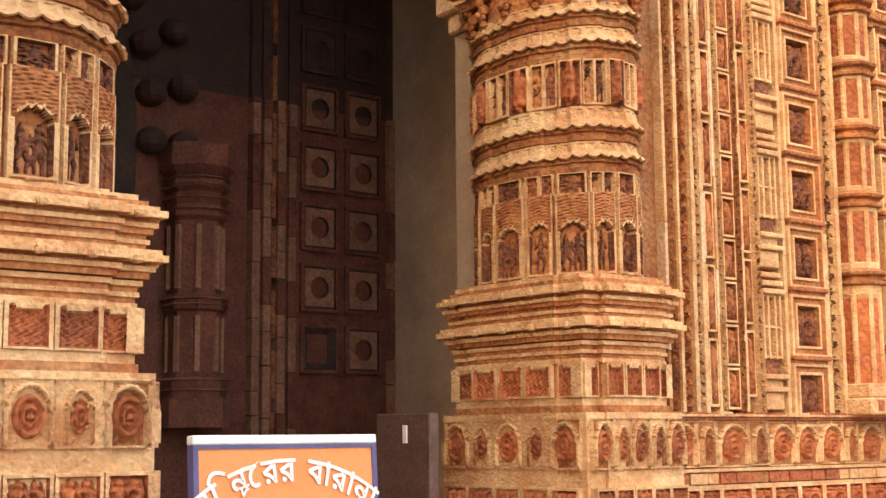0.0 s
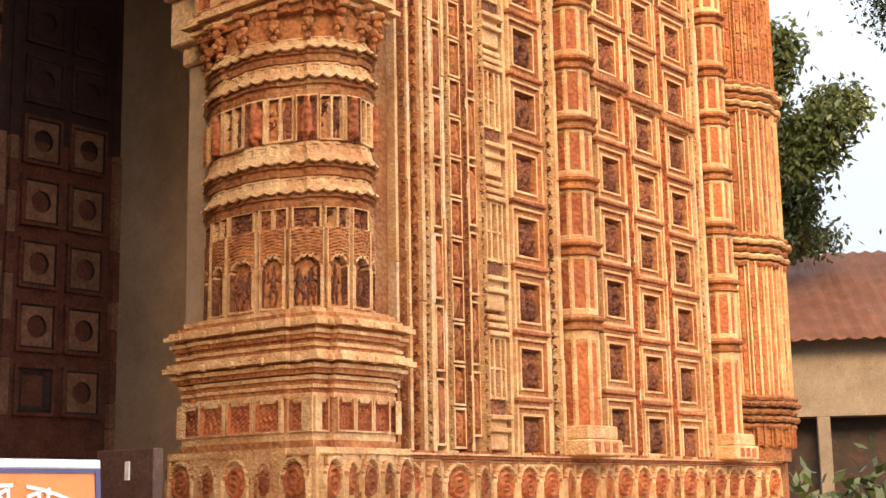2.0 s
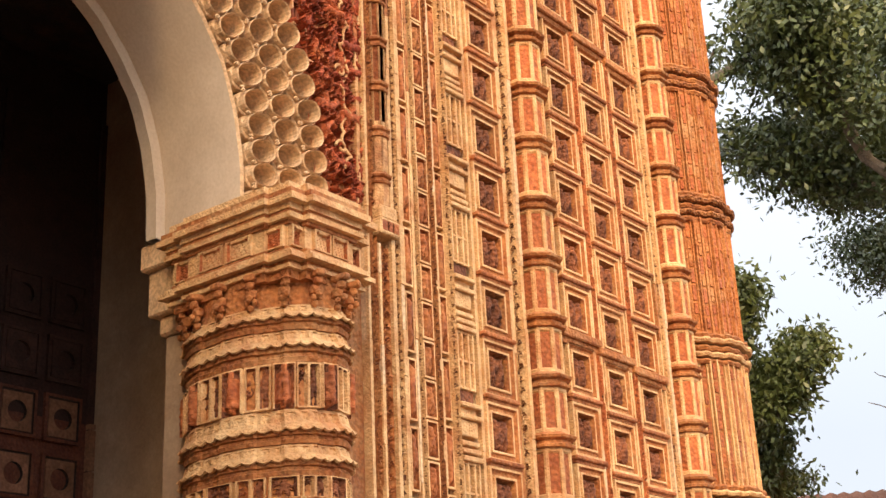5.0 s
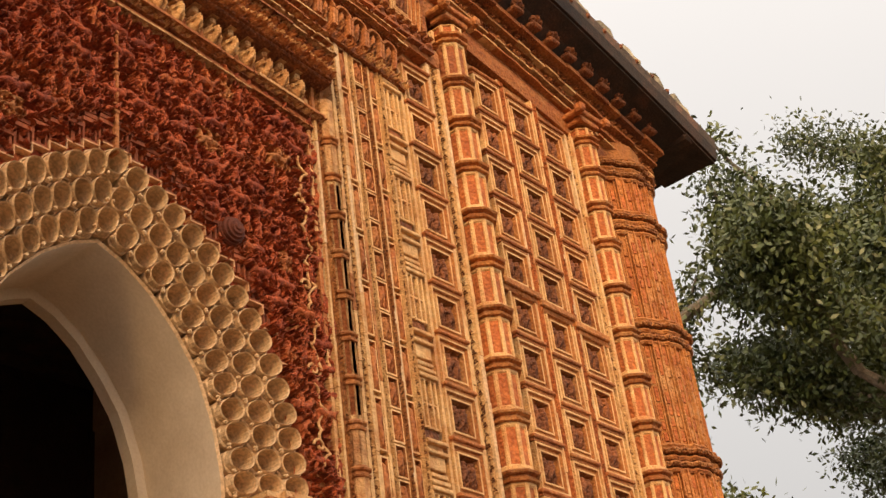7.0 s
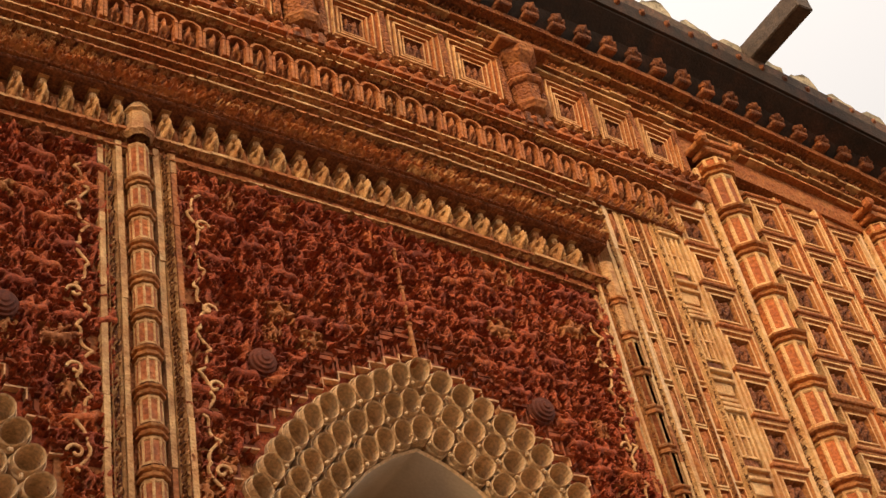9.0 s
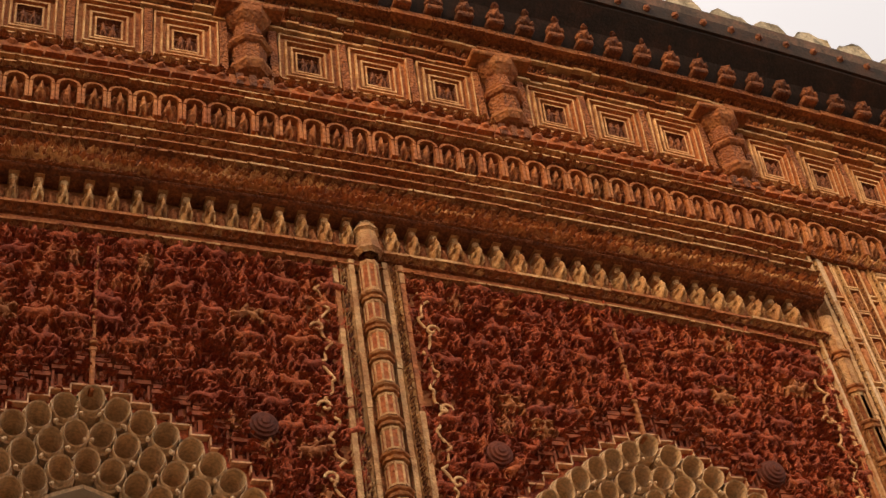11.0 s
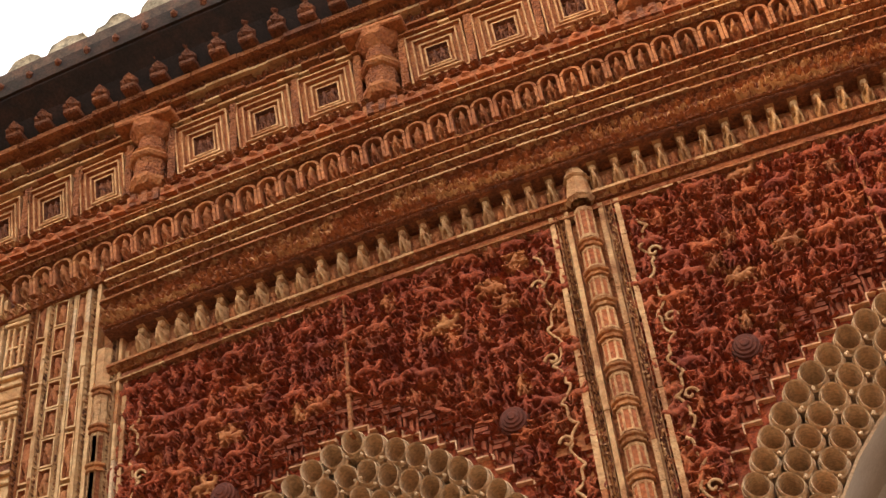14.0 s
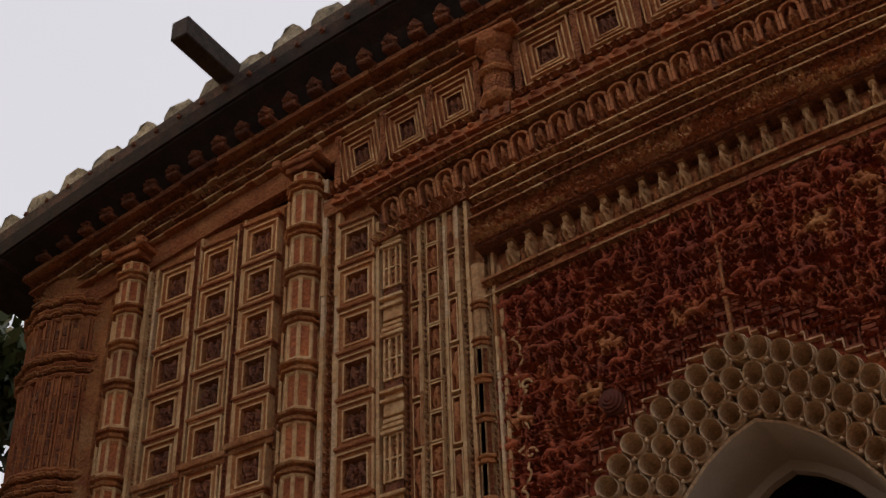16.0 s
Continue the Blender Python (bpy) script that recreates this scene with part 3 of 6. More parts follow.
# ---- arches: lime band of cups and smooth soffit ----
def cup_mesh():
    """One cell of the arch band: a block with a thin round lip over a deep scoop, undercut at its head."""
    bm = bmesh.new()
    n = 18
    # radius, depth at the foot, depth under the head, square or round
    prof = [(1.0, 0.75, 0.75, 1), (1.0, -0.22, -0.22, 1), (0.985, -0.30, -0.34, 0), (0.97, -0.62, -0.94, 0), (0.92, -0.70, -1.06, 0), (0.86, -0.62, -0.98, 0), (0.83, -0.40, 0.30, 0), (0.80, 0.0, 1.2, 0), (0.58, 0.75, 1.75, 0)]
    rings = []
    for r, low, high, sq in prof:
        ring = []
        for k in range(n):
            c, q = math.cos(2 * math.pi * k / n), math.sin(2 * math.pi * k / n)
            f = min(1.12, 1 / max(abs(c), abs(q))) if sq else 1.0
            up = min(1.0, max(0.0, 0.55 + 0.75 * q))
            ring.append(bm.verts.new((r * f * c, low + (high - low) * up, r * f * q)))
        rings.append(ring)
    for i, (a, b) in enumerate(zip(rings, rings[1:])):
        for k in range(n):
            f = bm.faces.new((a[k], a[(k + 1) % n], b[(k + 1) % n], b[k]))
            f.smooth = i > 5
    bm.faces.new(rings[-1])
    # a curled foot where two cells meet, and a thin outer rim over the head
    for sd in (-1, 1):
        r = bmesh.ops.create_icosphere(bm, subdivisions=1, radius=0.17)
        bmesh.ops.translate(bm, verts=r["verts"], vec=(sd * 0.93, -0.62, -0.78))
    arc = []
    for k in range(13):
        a = math.pi * (0.08 + 0.84 * k / 12)
        arc.append([bm.verts.new((rr * math.cos(a), y, rr * math.sin(a))) for rr, y in ((1.02, -0.30), (1.05, -0.62), (1.12, -0.62), (1.14, -0.20))])
    for a, b in zip(arc, arc[1:]):
        for k in range(3):
            bm.faces.new((a[k], a[k + 1], b[k + 1], b[k]))
    return finish("cup", bm, [LIME])


CUP = cup_mesh()
COUNT = (33, 30, 27)
for cx in ARCHES:
    arch = thing("arch", "pointed arch with three rows of lime-plastered cups", "arch", "arches of the temple front")
    bm = bmesh.new()
    secs = []
    for s in np.linspace(-1, 1, 61):
        pts = []
        for t, y in ((0.0, 0.60), (0.0, 0.165), (0.03, 0.155), (0.04, 0.33), (0.345, 0.329), (0.35, 0.306), (0.675, 0.304), (0.68, 0.282), (1.0, 0.28), (1.0, 0.60)):
            x, z = arch_line(t, s)
            pts.append(bm.verts.new((cx + x, y, SPRING + z)))
        secs.append(pts)
    for a, b in zip(secs, secs[1:]):
        for k in range(9):
            f = bm.faces.new((a[k], a[k + 1], b[k + 1], b[k]))
            f.material_index = 1 if k == 0 else 0
            f.smooth = k == 0
    part("band", bm, [LIME, SOFFIT], arch)
    # rounded fillet where the soffit turns into the porch
    bm = bmesh.new()
    secs = [[bm.verts.new((cx + arch_line(t, s)[0], y, SPRING + arch_line(t, s)[1])) for t, y in ((-0.14, 0.60), (-0.14, 0.66), (0.3, 0.66), (0.3, 0.60))] for s in np.linspace(-1, 1, 41)]
    for a, b in zip(secs, secs[1:]):
        for k in range(4):
            bm.faces.new((a[k], a[(k + 1) % 4], b[(k + 1) % 4], b[k]))
    part("inner_rib", bm, SOFFIT, arch)
    for row, n in enumerate(COUNT):
        t = (0.86, 0.53, 0.20)[row]
        y = (0.105, 0.135, 0.165)[row]
        pts = [arch_line(t, s) for s in np.linspace(-1, 1, 400)]
        d = [0.0]
        for a, b in zip(pts, pts[1:]):
            d.append(d[-1] + math.hypot(a[0] - b[0], a[1] - b[1]))
        size = d[-1] / n / 2
        for i in range(n):
            k = int(np.searchsorted(d, (i + 0.5) * 2 * size))
            a, b = pts[max(k - 3, 0)], pts[min(k + 3, 399)]
            ang = math.degrees(math.atan2(b[1] - a[1], b[0] - a[0]))
            jig = random.uniform(-4, 4)
            part("cup", CUP, None, arch, pose(cx + pts[k][0], y, SPRING + pts[k][1], 0, -ang + jig * 0.5, 0) @ Matrix.Diagonal((size * 0.99, 0.082, 0.055, 1)))

# ---- spandrel: red relief in rows of scenes ----


def spandrel(x0, x1, seed):
    """Rows of clay tiles with riders, cars and standing figures, cut deep and worn."""
    step = 0.0056
    rng = np.random.RandomState(seed)
    xs, zs = np.arange(x0, x1, step), np.arange(SPRING, 5.93, step)
    X, Z = np.meshgrid(xs, zs)
    Zc = Z - sag(X) * 0.6
    row = 0.112
    H = np.zeros_like(X)
    T = np.zeros(X.shape, dtype=int)
    for lane in range(int(SPRING / row) - 1, int(6.2 / row) + 1):
        x = x0 - 0.05 + rng.uniform(0, 0.05)
        while x < x1:
            kind = rng.choice(4, p=(0.34, 0.34, 0.16, 0.16))
            wide = row * (0.62, 1.30, 1.15, 0.72)[kind]
            cx = x + wide / 2
            cz = (lane + 0.5) * row + sag(cx) * 0.6
            i0, i1 = np.searchsorted(xs, cx - wide * 0.62), np.searchsorted(xs, cx + wide * 0.62)
            j0, j1 = np.searchsorted(zs, cz - row * 0.6), np.searchsorted(zs, cz + row * 0.6)
            if i1 > i0 and j1 > j0:
                lx, lz = (X[j0:j1, i0:i1] - cx) / (row * 0.5 * (1.0, 1.25, 1.1, 1.1)[kind]), (Z[j0:j1, i0:i1] - cz) / (row * 0.5)
                lx, lz = lx + 0.10 * np.sin(lz * 5 + cx * 31), lz + 0.08 * np.sin(lx * 6 + cx * 17)
                h = (standing, mounted, charioteer, standing)[kind](lx, lz, rng)
                h = np.maximum(h, 0.72 * leaves(lx, lz, rng, 8))
                for q in range(3):
                    bx, bz = rng.uniform(-0.7, 0.7), rng.uniform(-0.8, 0.8)
                    h = np.maximum(h, rng.uniform(0.4, 0.8) * capsule(lx, lz, bx - 0.25, bz, bx + 0.25, bz + rng.uniform(-0.1, 0.1), 0.1))
                for q in range(2):
                    a = rng.uniform(0.2, 2.9)
                    h = np.maximum(h, 0.5 * capsule(lx, lz, rng.uniform(-0.5, 0.5) - math.cos(a) * 0.6, -0.6 * math.sin(a), math.cos(a) * 0.6, 0.6 * math.sin(a), 0.07))
                worn = 0.3 if rng.rand() < 0.06 else 1.0
                H[j0:j1, i0:i1] = np.maximum(H[j0:j1, i0:i1], h * rng.uniform(0.7, 1.1) * worn)
                own = (np.abs(X[j0:j1, i0:i1] - cx) < wide / 2) & (np.abs(Z[j0:j1, i0:i1] - cz) < row / 2)
                T[j0:j1, i0:i1][own] = rng.choice(4, p=(0.58, 0.22, 0.13, 0.07))
            x += wide
    fr = (Zc / row) % 1.0
    rail = np.clip(1 - (np.minimum(fr, 1 - fr) / 0.045) ** 2, 0, 1) * (value_noise(X * 5, Z * 5, seed) > 0.36)
    wear = value_noise(X * 55, Z * 55, 3) - 0.5
    H = np.where(H > 0.30, 0.40 + 0.60 * H, 0.6 * H)
    depth = 0.062 * np.maximum(H, 0.75 * rail) + 0.008 * wear + 0.010 * (value_noise(X * 9, Z * 9, 4) - 0.5)
    half = np.array([half_out(q - SPRING - 0.20) for q in zs])
    for c in ARCHES:
        near = np.abs(X - c) < np.where(half < 0, -1, half)[:, None]
        depth = np.where(near, 0.012 * wear, depth)
    Y = 0.080 - depth
    keep = Zc < 5.92
    h = np.array([half_out(q - SPRING - 0.01) for q in zs])
    for c in ARCHES:
        keep &= ~(np.abs(X - c) < h[:, None] - 0.012)
    nz, nx = X.shape
    verts = np.stack([X, Y, Z], -1).reshape(-1, 3)
    q = np.arange(nz * nx).reshape(nz, nx)
    quads = np.stack([q[:-1, :-1], q[:-1, 1:], q[1:, 1:], q[1:, :-1]], -1).reshape(-1, 4)
    tone = T[:-1, :-1].reshape(-1)
    ok = keep.reshape(-1)[quads].all(1)
    quads, tone = quads[ok], tone[ok]
    used = np.unique(quads)
    new_id = np.full(len(verts), -1)
    new_id[used] = np.arange(len(used))
    me = bpy.data.meshes.new("relief")
    me.from_pydata(verts[used].tolist(), [], new_id[quads].tolist())
    for m in (RED, RED_DEEP, RED_WARM, OCHRE_R):
        me.materials.append(m)
    me.polygons.foreach_set("material_index", tone.astype(np.int32))
    return me


RED_DEEP = material("deep_red_terracotta", (0.18, 0.027, 0.011), (0.34, 0.062, 0.020), 9, stain=(0.38, 0.13, 0.04), stain_scale=2.0, stain_amount=0.45, vary=0.0, bump=0.6, grain=90, speck=0.35, mottle=80)
RED_WARM = material("warm_red_terracotta", (0.29, 0.055, 0.016), (0.46, 0.11, 0.032), 9, stain=(0.45, 0.19, 0.06), stain_scale=3.0, stain_amount=0.5, vary=0.0, bump=0.6, grain=90, speck=0.35, mottle=80)
for a, b in ((-3.56, -1.36), (-1.05, 1.06), (1.36, 3.56)):
    ob = part("relief", spandrel(a - 0.03, b + 0.03, 40 + int(b * 10)), None, front, label="deep red carved relief of battle scenes in rows")


DARKRED = material("dark_red_terracotta", (0.075, 0.014, 0.006), (0.16, 0.034, 0.012), 14, vary=0.25)


def curls(x0, x1, seed, count):
    """Small curled limbs, plumes and drapes that stand proud of the relief, in rows."""
    r = np.random.RandomState(seed)
    x = r.uniform(x0, x1, count)
    lane = r.randint(0, 60, count)
    z = SPRING + 0.03 + lane * 0.0385 + r.normal(0, 0.006, count)
    z = z + sag(x) * 0.6
    keep = (z - sag(x) * 0.6 < 5.88) & (z > SPRING)
    for c in ARCHES:
        h = np.array([half_out(q - SPRING - 0.03) for q in z])
        keep &= ~(np.abs(x - c) < h + 0.03)
    worn = value_noise(x * 2.2, z * 2.6, 11) > 0.95
    keep &= ~worn
    x, z = x[keep], z[keep]
    n = len(x)
    k = 6
    rad, span, turn = r.uniform(0.009, 0.024, n), r.uniform(1.2, 3.6, n), r.uniform(0, 6.283, n)
    wide, proud = r.uniform(0.0035, 0.0085, n), r.uniform(0.012, 0.034, n)
    u = np.linspace(0, 1, k)
    a = turn[:, None] + span[:, None] * (u - 0.5)
    taper = np.sin(0.35 + 2.5 * u)[None, :]
    cxx = x - rad * np.cos(turn) * 0.7
    czz = z - rad * np.sin(turn) * 0.7
    vs = []
    for side in (-1.0, 0.0, 1.0):
        rr = rad[:, None] + side * wide[:, None] * taper
        px = cxx[:, None] + rr * np.cos(a) * 1.25
        pz = czz[:, None] + rr * np.sin(a) * 0.8
        py = (0.078 if side else 0.052) - (0.0 if side else 1.0) * proud[:, None] * taper
        vs.append(np.stack([px, np.broadcast_to(py, px.shape), pz], -1))
    V = np.stack(vs, 2).reshape(-1, 3)
    base = (np.arange(n) * k * 3)[:, None, None] + (np.arange(k - 1) * 3)[None, :, None]
    Q = np.concatenate([base + np.array([0, 1, 4, 3]), base + np.array([1, 2, 5, 4])], 1).reshape(-1, 4)
    me = bpy.data.meshes.new("carving")
    me.from_pydata(V.tolist(), [], Q.tolist())
    me.materials.append(RED)
    return me


for k, (a, b) in enumerate(((-3.50, -1.42), (-0.98, 0.98), (1.42, 3.50))):
    part("carving", curls(a, b, 50 + k, 5000), None, front, label="small curled figures cut in deep red clay")


def boss_mesh():
    bm = bmesh.new()
    lathe(bm, [(0.082, 0.0), (0.085, 0.02), (0.078, 0.035), (0.072, 0.035), (0.070, 0.055), (0.060, 0.058), (0.056, 0.072), (0.044, 0.074), (0.038, 0.084), (0.024, 0.085), (0.018, 0.092), (0.0, 0.093)], 20)
    return finish("boss", bm, [DARKRED])


BOSS = boss_mesh()
for x, z in ((1.673, 4.912), (3.008, 4.93), (0.673, 4.96)):
    for sx in (-1, 1):
        part("boss", BOSS, None, front, pose(sx * x, 0.07, z, 90, 0, 0) @ Matrix.Scale(0.84, 4), "round dark red rosette boss")


def shrine_tile():
    """A small red temple tile that steps up along the arch."""
    bm = bmesh.new()
    box(bm, -0.046, 0.046, -0.02, 0.03, 0.0, 0.016)
    box(bm, -0.046, -0.032, -0.018, 0.03, 0.016, 0.09)
    box(bm, 0.032, 0.046, -0.018, 0.03, 0.016, 0.09)
    box(bm, -0.012, 0.012, -0.012, 0.03, 0.016, 0.075)
    for k in range(4):
        w = 0.05 - 0.008 * k
        box(bm, -w, w, -0.03 + 0.004 * k, 0.03, 0.09 + 0.026 * k, 0.108 + 0.026 * k)
    return finish("shrine_tile", bm, [material("red_shrine_terracotta", (0.17, 0.032, 0.013), (0.31, 0.08, 0.028), 14, vary=0.2)])


SHRINE = shrine_tile()
STEP = material("pale_step_edge", (0.50, 0.22, 0.10), (0.66, 0.40, 0.22), 12, vary=0.1)
bm = bmesh.new()
box(bm, -0.05, 0.05, -0.02, 0.02, -0.009, 0.0)
box(bm, -0.052, -0.044, -0.02, 0.02, -0.06, 0.0)
STEP_ME = finish("step_fillet", bm, [STEP])
for cx in ARCHES:
    for sx in (-1, 1):
        for k in range(12):
            x = 0.04 + 0.077 * k
            h = max(z for (xa, z) in ARCH_OUT if xa >= x - 0.05) if x < 0.9 else 0.3
            pts = [arch_line(1.0, s) for s in np.linspace(0, 1, 200)]
            h = max(p[1] for p in pts if p[0] >= x - 0.06) if x < 0.95 else 0.2
            part("shrine_tile", SHRINE, None, front, pose(cx + sx * x, 0.070, SPRING + h + 0.02) @ Matrix.Diagonal((0.74, 0.75, 1.05, 1)))
            part("step_fillet", STEP_ME, None, front, pose(cx + sx * x, 0.064, SPRING + h + 0.02) @ Matrix.Diagonal((-sx * 0.78, 0.9, 0.8, 1)))
    bm = bmesh.new()
    h = SPRING + 1.40
    for z0, z1, w in ((0.0, 0.2, 0.014), (0.2, 0.22, 0.022), (0.24, 0.255, 0.022), (0.26, 0.4, 0.011), (0.4, 0.42, 0.018), (0.43, 0.62, 0.009), (0.62, 0.64, 0.014), (0.65, 0.78, 0.007)):
        if h + z1 < 5.86 + 1:
            box(bm, cx - w * 0.7, cx + w * 0.7, 0.03, 0.08, h + z0, h + z1, bevel=0.004)
    part("finial", bm, OCHRE_R, front, label="tall slender finial over the arch")


# ---- ringed pilasters ----
def drum_mesh(r, sides=8):
    """A faceted drum, unit high, each facet framed by pale fillets round a sunk red field."""
    bm = bmesh.new()
    for k in range(sides):
        a0, a1 = 2 * math.pi * (k - 0.5) / sides, 2 * math.pi * (k + 0.5) / sides
        p0, p1 = Vector((math.cos(a0), math.sin(a0), 0)) * r, Vector((math.cos(a1), math.sin(a1), 0)) * r
        nrm = Vector((math.cos((a0 + a1) / 2), math.sin((a0 + a1) / 2), 0))
        q = lambda u, z, d: bm.verts.new(p0 * (1 - u) + p1 * u + Vector((0, 0, z)) - nrm * d * r)
        for ring in [((0, 0, 0, 0), (0.16, 0.09, 0, 0), (0.2, 0.12, 0.09, 0), (0.2, 0.12, 0.09, 1))]:
            prev = None
            for u, z, d, mi in ring:
                now = [q(u, z, d), q(1 - u, z, d), q(1 - u, 1 - z, d), q(u, 1 - z, d)]
                if prev:
                    for i in range(4):
                        try:
                            f = bm.faces.new((prev[i], prev[(i + 1) % 4], now[(i + 1) % 4], now[i]))
                            f.material_index = mi
                        except ValueError:
                            pass
                prev = now
            f = bm.faces.new(prev)
            f.material_index = 1
    return finish("drum", bm, [CREAM, REDPIECE] if r > 0.05 else [CREAM_R, REDPIECE])


def ring_mesh(r, sides=8):
    bm = bmesh.new()
    lathe(bm, [(r * 0.98, -0.34), (r * 1.22, -0.30), (r * 1.26, -0.2), (r * 1.05, -0.14), (r * 1.02, 0.0), (r * 1.30, 0.06), (r * 1.36, 0.16), (r * 1.1, 0.26), (r * 0.98, 0.34)], sides, turn=math.pi / sides)
    return finish("ring", bm, [OCHRE])


def ringed_pilaster(x, y, r, rings, z0, z1, parent, ringh=0.11):
    drum, ring = drum_mesh(r), ring_mesh(r)
    col = part("ringed_pilaster", plinth_block(r), None, parent, pose(x, y, z0))
    levels = [z1] + list(rings) + [z0 + 0.02]
    for hi, lo in zip(levels, levels[1:]):
        if hi - lo > 0.05:
            ob = part("drum", drum, None, col, pose(0, 0, lo - z0 + 0.03) @ Matrix.Diagonal((1, 1, hi - lo - 0.06, 1)))
    for z in rings:
        part("ring", ring, None, col, pose(0, 0, z - z0) @ Matrix.Diagonal((1, 1, ringh, 1)))
    return col


def plinth_block(r):
    bm = bmesh.new()
    box(bm, -r * 1.35, r * 1.35, -r * 1.35, r * 1.35, 0.0, 0.07, bevel=0.006)
    box(bm, -r * 1.2, r * 1.2, -r * 1.2, r * 1.2, 0.07, 0.13, bevel=0.006)
    for x in (-0.7, 0.0, 0.7):
        box(bm, x * r - 0.02, x * r + 0.02, -r * 1.37, -r * 1.2, 0.014, 0.058, 1)
    return finish("pilaster_foot", bm, [CREAM, REDPIECE])


def fillet(x0, x1, depth, z0, z1, mat, parent, y=0.06, name="fillet"):
    """An upright band laid in short moulded bricks that sit a little unevenly."""
    x0, x1 = min(x0, x1), max(x0, x1)
    if depth <= 0:
        bm = bmesh.new()
        block(bm, x0, x1, y - 0.005, y + 0.01, z0, z1)
        return part(name, bm, mat, parent)
    if mat in (CREAM, CREAM_R):
        tones, longest, odds = ([CREAM, LIME, OCHRE] if mat is CREAM else [CREAM_R, OCHRE_R, CREAM]), 0.6, (0.80, 0.14, 0.06)
        bm = bmesh.new()
        z = z0
        while z < z1 - 0.01:
            h = min(random.uniform(0.25, 1.0) * longest, z1 - z)
            d = depth - 0.006 + random.uniform(-0.003, 0.003)
            mi = random.choices((0, 1, 2), odds)[0]
            block(bm, x0 + random.uniform(-0.002, 0.002), x1 + random.uniform(-0.002, 0.002), y - d, y + 0.01, z, z + h - random.uniform(0.001, 0.004), mi)
            z += h
        block(bm, x0 + 0.001, x1 - 0.001, y - depth * 0.5, y + 0.009, z0, z1, 1)
        return part(name, bm, tones, parent)
    # a running ornament cut between thin edges, its hollows coloured dark as shade
    depth += 0.022
    wide = x1 - x0
    t = np.concatenate([[0], np.linspace(0, 1, 8), [1]])
    sv = np.arange(z0, z1, 0.0075)
    T, S = np.meshgrid(t, sv)
    hgt = vine(S, T, wide * 1.15, int(x0 * 97) % 50, int(abs(x0) * 1000) % 3)
    hgt = np.maximum(hgt, 0.9 * (np.minimum(T, 1 - T) < 0.1))
    hgt = hgt - 0.25 * (value_noise(S * 14, T * 3, int(abs(x0) * 100)) > 0.82)
    pick = int(abs(x0) * 1000) % 2
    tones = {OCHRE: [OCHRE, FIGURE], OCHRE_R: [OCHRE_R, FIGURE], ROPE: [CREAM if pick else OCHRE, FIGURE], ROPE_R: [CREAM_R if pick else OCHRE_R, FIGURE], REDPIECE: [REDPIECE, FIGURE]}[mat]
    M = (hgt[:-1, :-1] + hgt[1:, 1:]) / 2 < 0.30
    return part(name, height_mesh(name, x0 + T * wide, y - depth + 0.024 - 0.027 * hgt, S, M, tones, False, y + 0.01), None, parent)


# ---- panels with sunk figures ----
def panel_mesh(w, h, seed, deep=0.022):
    bm = bmesh.new()
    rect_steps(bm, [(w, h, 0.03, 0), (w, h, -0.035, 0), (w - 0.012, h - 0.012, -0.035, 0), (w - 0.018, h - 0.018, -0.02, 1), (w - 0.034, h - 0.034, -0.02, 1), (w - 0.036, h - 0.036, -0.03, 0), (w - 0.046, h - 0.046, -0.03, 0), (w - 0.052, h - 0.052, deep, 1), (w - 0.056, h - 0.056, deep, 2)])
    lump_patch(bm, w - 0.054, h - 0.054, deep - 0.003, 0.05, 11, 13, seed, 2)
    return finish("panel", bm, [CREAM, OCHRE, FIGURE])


PANELS = [panel_mesh(0.118, 0.128, s) for s in range(5)]
HOOD = bmesh.new()
box(HOOD, -0.135, 0.135, -0.05, 0.03, 0.0, 0.02, bevel=0.005)
box(HOOD, -0.125, 0.125, -0.035, 0.03, -0.014, 0.0)
HOOD = finish("panel_hood", HOOD, [OCHRE_R])


def niche_tile(w, h, seed):
    """A narrow niche with an arched head and a small figure."""
    bm = bmesh.new()
    rect_steps(bm, [(w, h, 0.02, 0), (w, h, -0.02, 0), (w - 0.007, h - 0.009, -0.02, 0), (w - 0.009, h - 0.011, 0.012, 1), (w - 0.010, h - 0.012, 0.014, 1)])
    lump_patch(bm, w - 0.009, h - 0.012, 0.012, 0.04, 5, 9, seed, 1)
    return finish("niche_tile", bm, [CREAM, OCHRE_R])


NICHES = [niche_tile(0.037, 0.08, s + 20) for s in range(5)]
SLIMS = [niche_tile(0.026, 0.13, s + 40) for s in range(4)]


